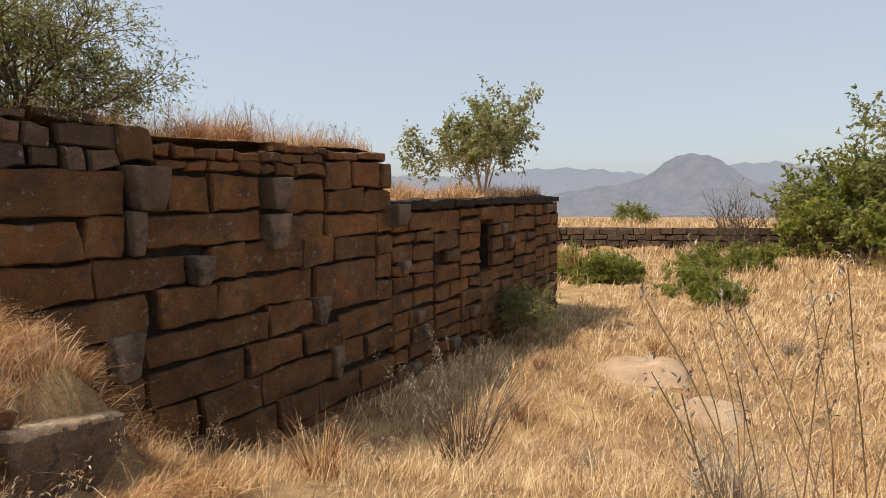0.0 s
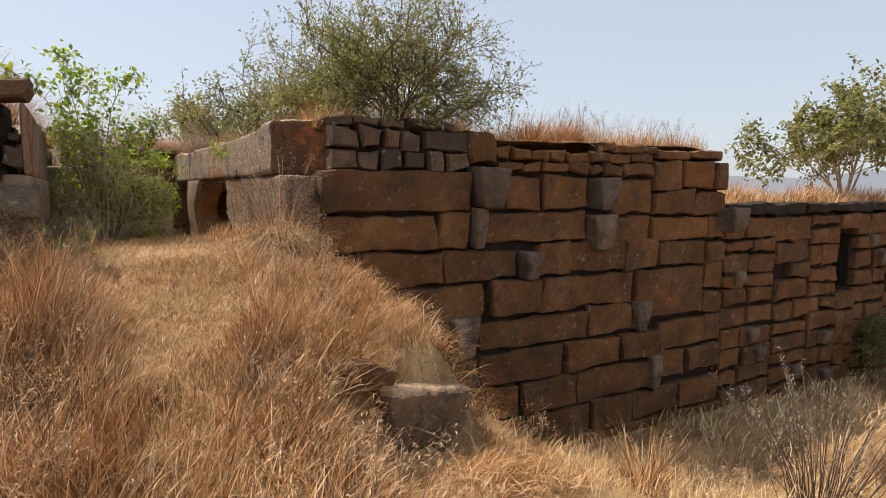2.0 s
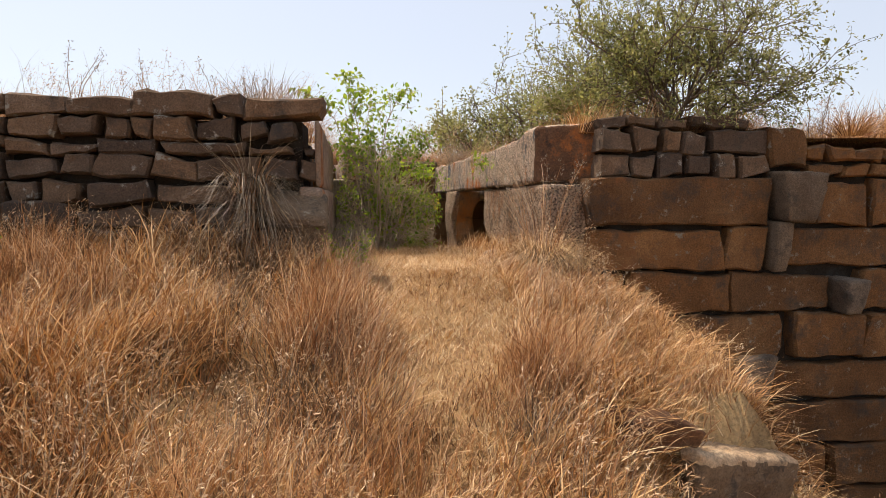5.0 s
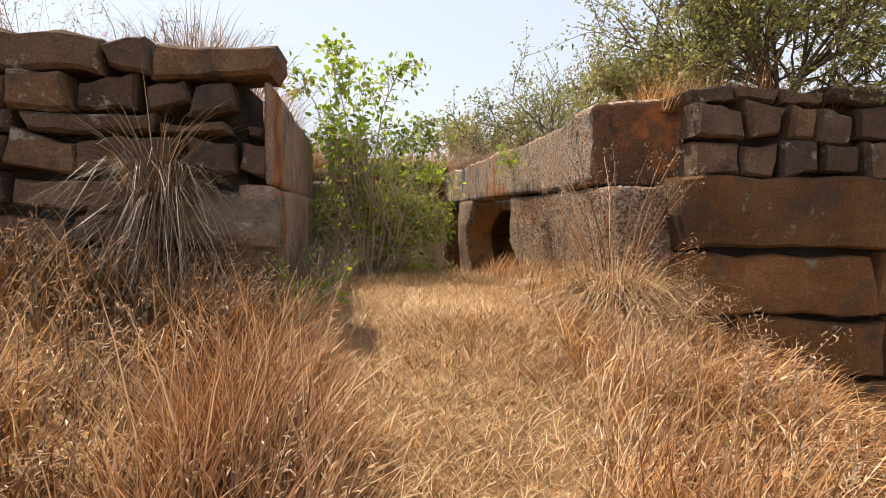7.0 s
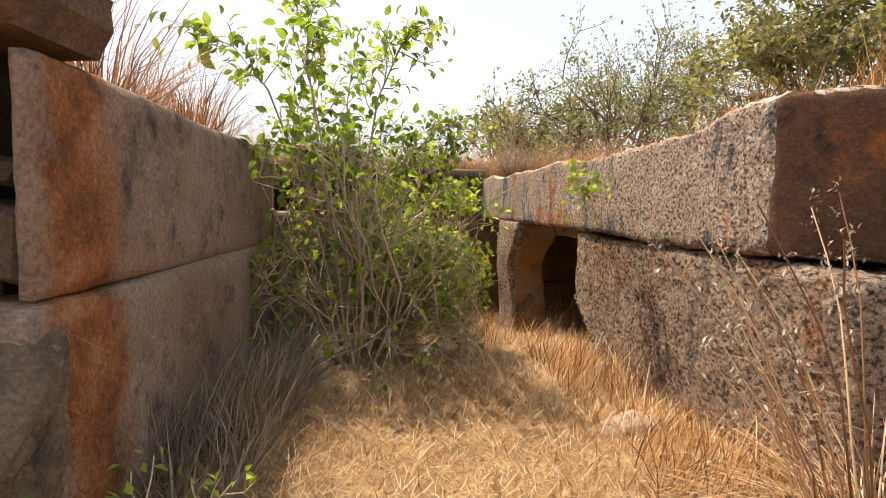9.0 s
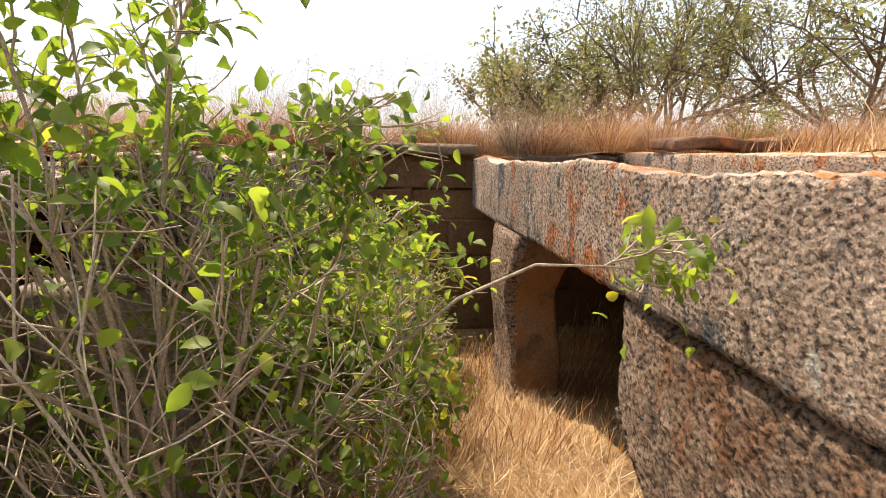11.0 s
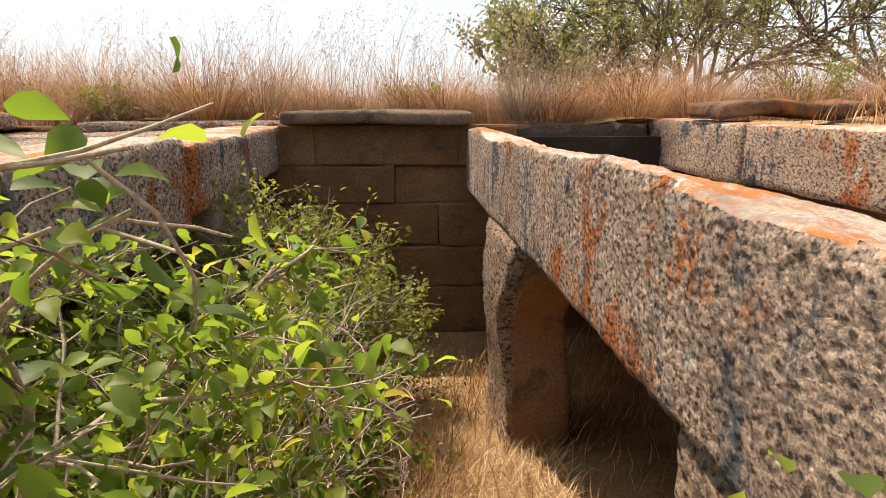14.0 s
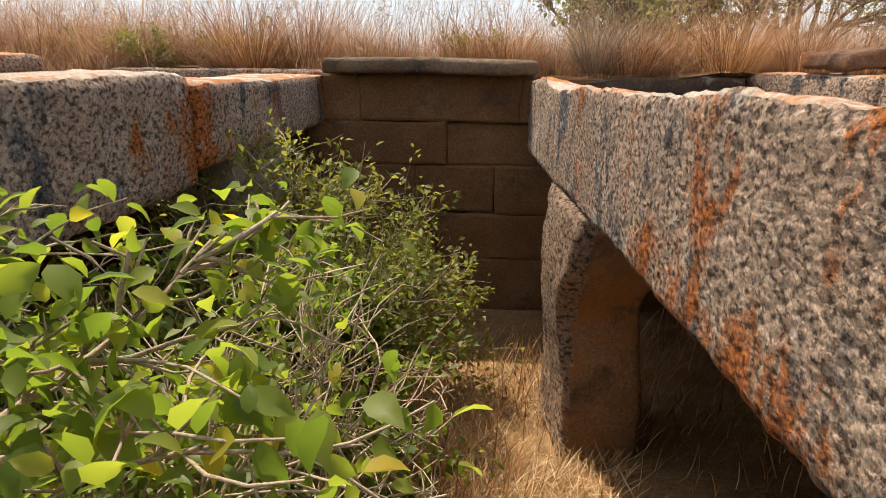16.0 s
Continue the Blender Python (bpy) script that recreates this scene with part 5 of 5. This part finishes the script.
# ---- plants: shrubs and trees ----
plant("shrub", (3.45, 8.25, 2.38), [((0.5 * math.cos(a), 0.5 * math.sin(a), 0.75 + 0.3 * math.sin(a * 3)), 1.15 + 0.2 * math.sin(a * 5), 0.030) for a in [k * 0.52 for k in range(12)]], 101,
      "twiggy thorn bush with small leaves on the wall top", "bush", DARKBARK, DULL, 0.048, 5, (6, 4, 4), 3, 0.17, 0.02)
plant("shrub", (2.55, 8.9, 2.4), [((0.5 * math.cos(a) - 0.15, 0.5 * math.sin(a), 0.8), 0.6, 0.012) for a in [k * 0.8 for k in range(8)]], 102,
      "leafy dusty green bush behind the beam", "bush", BARK, DULL, 0.05, 3, (4, 4, 3), 3, 0.15, 0.03)
plant("small_tree", (16.9, 8.75, 1.4), [((0.45 * math.cos(a), 0.45 * math.sin(a), 0.9), 1.75, 0.04) for a in [k * 0.79 for k in range(8)]], 103,
      "small round leafy tree on the low wall", "tree", BARK, DULL, 0.14, 5, (4, 4, 3), 3, 0.12, 0.02, leaf_gap=0.06, trunk="trunk", crown="crown")
LANTANA = [((0, 0, 0), (-0.35, -0.12, 1), 1.7, 0.016), ((0.05, 0.0, 0), (0.10, -0.1, 1), 1.75, 0.014), ((0, 0.1, 0), (0.5, 0.1, 0.9), 1.2, 0.010), ((-0.1, 0, 0), (-0.6, 0.1, 0.8), 1.3, 0.010),
           ((0, -0.1, 0), (0.1, 0.4, 0.9), 1.3, 0.012), ((-0.15, 0.1, 0), (-0.35, 0.3, 1), 1.6, 0.012),
           ((0.1, 0.1, 0), (0.75, 0.25, 0.75), 1.1, 0.012), ((-0.1, 0.0, 0), (-0.1, -0.1, 1), 1.35, 0.010), ((0.1, 0.0, 0), (0.55, -0.05, 0.7), 1.0, 0.010)]


def lantana_room(p):
    """Where the tall shrub may grow: clear of the walked line and of the far bay."""
    x, y, z = p.x - 0.28, p.y + 9.40, p.z + 0.92
    if x < -0.8 or y < 8.7:
        return False
    if x > np.interp(y, (8.5, 9.0, 9.3, 9.6, 10.2), (0.10, 0.26, 0.42, 0.54, 0.7)):
        return False
    return z < 2.45 - 0.9 * max(0, y - 9.35) - 0.25 * max(0, x)


ARCH_E = (((-0.35, 9.4, 1.0), (-0.60, 9.35, 2.1), (-0.85, 9.3, 2.75), (-1.05, 9.25, 3.0), (-1.2, 9.2, 3.05)), 0.010, 1, 1.4)
ARCH_F = (((-0.35, 9.5, 1.0), (-0.55, 9.6, 2.2), (-0.68, 9.75, 3.0), (-0.72, 9.85, 3.45)), 0.010, 1, 1.4)
ARCH_G = (((-0.2, 9.5, 1.0), (-0.1, 9.6, 1.9), (0.0, 9.45, 2.25), (0.08, 9.35, 2.4)), 0.009, 1, 0.9)
REACHING = (((-0.05, 9.55, 0.95), (0.12, 9.42, 1.45), (0.38, 9.22, 1.85), (0.62, 9.06, 2.10), (0.80, 8.99, 2.20), (0.97, 9.02, 2.19), (1.06, 9.08, 2.22)), 0.008, 5, 0.85)
LEANING = (((-0.1, 9.6, 0.92), (0.06, 9.58, 1.5), (0.18, 9.63, 2.0), (0.28, 9.55, 2.2), (0.33, 9.40, 2.36), (0.34, 9.28, 2.44)), 0.013, 2, 0.9)
ARCH_A = (((-0.3, 9.4, 1.0), (-0.26, 9.35, 2.0), (-0.15, 9.3, 2.7), (-0.02, 9.28, 3.0), (0.06, 9.25, 3.12)), 0.011, 1, 1.1)
ARCH_B = (((-0.2, 9.4, 1.0), (-0.02, 9.38, 1.9), (0.10, 9.36, 2.35), (0.22, 9.32, 2.52), (0.30, 9.3, 2.55)), 0.010, 1, 0.9)
ARCH_C = (((-0.35, 9.4, 1.0), (-0.45, 9.32, 2.1), (-0.56, 9.25, 2.75), (-0.66, 9.15, 3.1)), 0.011, 1, 1.35)
ARCH_D = (((-0.3, 9.5, 1.0), (-0.42, 9.7, 2.0), (-0.42, 9.9, 2.8), (-0.36, 10.0, 3.3)), 0.010, 1, 1.4)
FORKED = (((-0.4, 9.7, 1.2), (-0.1, 9.9, 1.80), (0.13, 9.99, 1.955), (0.28, 10.12, 2.06), (0.40, 10.22, 2.18)), 0.012, 2, 1.0)
FORK_ARM = (((0.13, 9.99, 1.955), (0.26, 9.97, 1.98), (0.40, 9.94, 2.0), (0.54, 9.95, 2.04)), 0.008, 2, 1.0)
FORK_TOP = (((0.0, 9.95, 1.88), (-0.05, 10.1, 2.05), (-0.12, 10.2, 2.12), (-0.10, 10.3, 2.18)), 0.007, 1, 1.0)
plant("lantana_shrub", (-0.28, 9.40, 0.92), LANTANA, 104, "tall straggling green shrub with pale woody stems", "shrub", BARK, GREEN, 0.058, 4, (5, 4, 3), 3, 0.22, 0.01, 0.6, True, leaf_gap=0.04, thin=0.29, limit=lantana_room,
      extra=(REACHING, LEANING, ARCH_A, ARCH_B, ARCH_C, ARCH_D, ARCH_E, ARCH_F, ARCH_G))
plant("lantana_shrub", (-0.10, 10.25, 0.82), [((0.6 * math.cos(a), 0.5 * math.sin(a), 0.8), 0.86, 0.012) for a in [k * 0.57 for k in range(11)]], 105,
      "low green shrub with crinkled leaves and forked pale stems", "shrub", BARK, GREEN, 0.056, 4, (5, 4, 3), 3, 0.22, 0.02, 0.6, True, leaf_gap=0.04, thin=0.38, limit=lambda p: p.z < 1.06 - 0.2 * max(0, p.x) and p.x < 0.72 and p.x > -0.62,
      extra=(FORKED, FORK_ARM, FORK_TOP))
plant("dry_twigs", (-0.05, 9.55, 0.92), [((0.7 * math.cos(a), 0.6 * math.sin(a), 0.55), 0.9, 0.007) for a in [k * 1.0 for k in range(6)]], 118,
      "tangle of pale bare twigs under the shrub", "twigs", BARK, GREEN, 0.04, 0, (5, 4, 3), 3, 0.28, 0.0, limit=lambda p: p.z < 1.15 and p.x < 0.60 and p.x > -0.7 and p.y > -0.75)
plant("dry_twigs", (-0.05, 10.4, 0.85), [((0.7 * math.cos(a), 0.6 * math.sin(a), 0.6), 0.9, 0.007) for a in [k * 0.7 + 0.3 for k in range(9)]], 119,
      "tangle of pale bare twigs under the low shrub", "twigs", BARK, GREEN, 0.04, 0, (5, 4, 3), 3, 0.28, 0.0, limit=lambda p: p.z < 1.1 and abs(p.x) < 0.75)
plant("lantana_shrub", (-0.45, 11.5, 0.55), [((0.55 * math.cos(a), 0.5 * math.sin(a), 0.75), 0.78, 0.013) for a in [k * 0.7 for k in range(9)]], 115,
      "green shrub under the granite beam", "shrub", BARK, GREEN, 0.055, 4, (4, 4, 3), 3, 0.18, 0.02, 0.6, False, limit=lambda p: p.z < 1.3)
plant("shrub", (-0.22, 12.4, 0.36), [((0.38 * math.cos(a) + 0.06, 0.35 * math.sin(a), 0.9), 0.90 + 0.12 * math.sin(a * 4) - 0.16 * math.cos(a), 0.012) for a in [k * 0.5 for k in range(13)]], 106,
      "dense small-leaved green bush in the sunken bay", "bush", BARK, GREEN2, 0.05, 5, (5, 4, 4), 3, 0.16, 0.03, thin=0.6)
plant("shrub", (-0.60, 6.92, 0.92), [((0.6 * math.cos(a), 0.6 * math.sin(a), 0.7), 0.27, 0.005) for a in [k * 1.5 for k in range(4)]], 107,
      "small green plant at the passage mouth", "plant", BARK, GREEN, 0.042, 2, (3, 3, 2), 2, 0.2, 0.05, 0.6)
plant("shrub", (-3.9, 5.9, 1.0), [((0.5 * math.cos(a), 0.5 * math.sin(a), 0.8), 0.45, 0.007) for a in [k * 0.9 for k in range(7)]], 108,
      "green weed growing at the rubble wall foot", "plant", BARK, GREEN, 0.05, 3, (3, 3, 2), 2, 0.2, 0.05, 0.6)
for k, (x, y, h, sd) in enumerate(((5.6, 22.5, 2.6, 110), (10.2, 21.0, 2.8, 111), (8.0, 26.0, 2.8, 112), (2.9, 21.5, 1.5, 113))):
    plant("tree", (x, y, float(terrace_height(x, y)) - 0.1), [((0.55 * math.cos(a), 0.55 * math.sin(a), 0.75), h, 0.09) for a in [sd + j * 1.05 for j in range(6)]], sd,
          "spreading dusty-leaved tree beyond the ruin", "tree", DARKBARK, DULL, 0.12, 5, (5, 4, 3), 3, 0.15, 0.02, leaf_gap=0.09, thin=0.85, group="trees beyond the ruin", trunk="trunk", crown="crown")
for k, (x, y, w) in enumerate(((0.5, 15.6, 0.28), (-1.8, 15.2, 0.3), (-2.6, 14.9, 0.25), (4.6, 15.0, 0.4), (-3.6, 15.6, 0.3))):
    plant("shrub", (x, y, 2.45), [((0.6 * math.cos(a), 0.6 * math.sin(a), 0.5), w, 0.005) for a in [j * 1.1 for j in range(6)]], 120 + k,
          "low green weed on the ruin top", "plant", BARK, GREEN2, 0.04, 3, (3, 3, 2), 2, 0.2, 0.04)
plant("shrub", (15.0, 6.45, -2.75), [((0.45 * math.cos(a), 0.4 * math.sin(a), 0.9), 0.95, 0.012) for a in [k * 0.6 for k in range(11)]], 130,
      "yellow-green bush at the foot of the low wall", "bush", BARK, DULL, 0.07, 3, (4, 4, 3), 3, 0.15, 0.03)
for k, (x, y, h, sp) in enumerate(((25.5, 3.3, 0.9, 1.0), (24.0, 2.4, 0.7, 1.0), (27.5, 8.4, 1.0, 1.0), (28.0, 7.0, 0.8, 1.0), (33, 4, 1.0, 1.0), (34.5, 1.8, 1.0, 1.0), (52, 12, 1.2, 1.0), (30, 10.5, 1.0, 1.0))):
    plant("shrub", (x, y, float(ground_height(x, y)) - 0.05), [((0.9 * math.cos(a), 0.9 * math.sin(a), 0.75), h, 0.02) for a in [j * 0.7 for j in range(9)]], 140 + k,
          "bright green bush in the dry field", "bush", BARK, GREEN2, 0.12, 4, (4, 4, 3), 3, 0.18, 0.0, group="field bushes")
plant("bare_tree", (37.5, 2.7, -2.6), [((0.3 * math.cos(a), 0.3 * math.sin(a), 1), 2.2, 0.06) for a in [k * 0.9 for k in range(7)]], 150, "leafless grey tree in the dry field", "tree", DARKBARK, DULL, 0.1, 0, (5, 4, 3), 3, 0.12, 0.05, trunk="trunk")
for k, (x, y, h) in enumerate(((45, -4.2, 4.2), (47, -8, 6.0), (42, -9.5, 5.5), (50, -4.0, 3.8), (40, -13, 5.5))):
    plant("tree", (x, y, -2.7), [((0.7 * math.cos(a), 0.7 * math.sin(a), 0.7), h, 0.12) for a in [j * 0.8 for j in range(8)]], 160 + k,
          "broad green tree at the field edge", "tree", DARKBARK, GREEN2 if k % 2 == 0 else DULL, 0.36, 4, (5, 4, 3), 3, 0.16, -0.01, group="field edge trees", trunk="trunk", crown="crown")
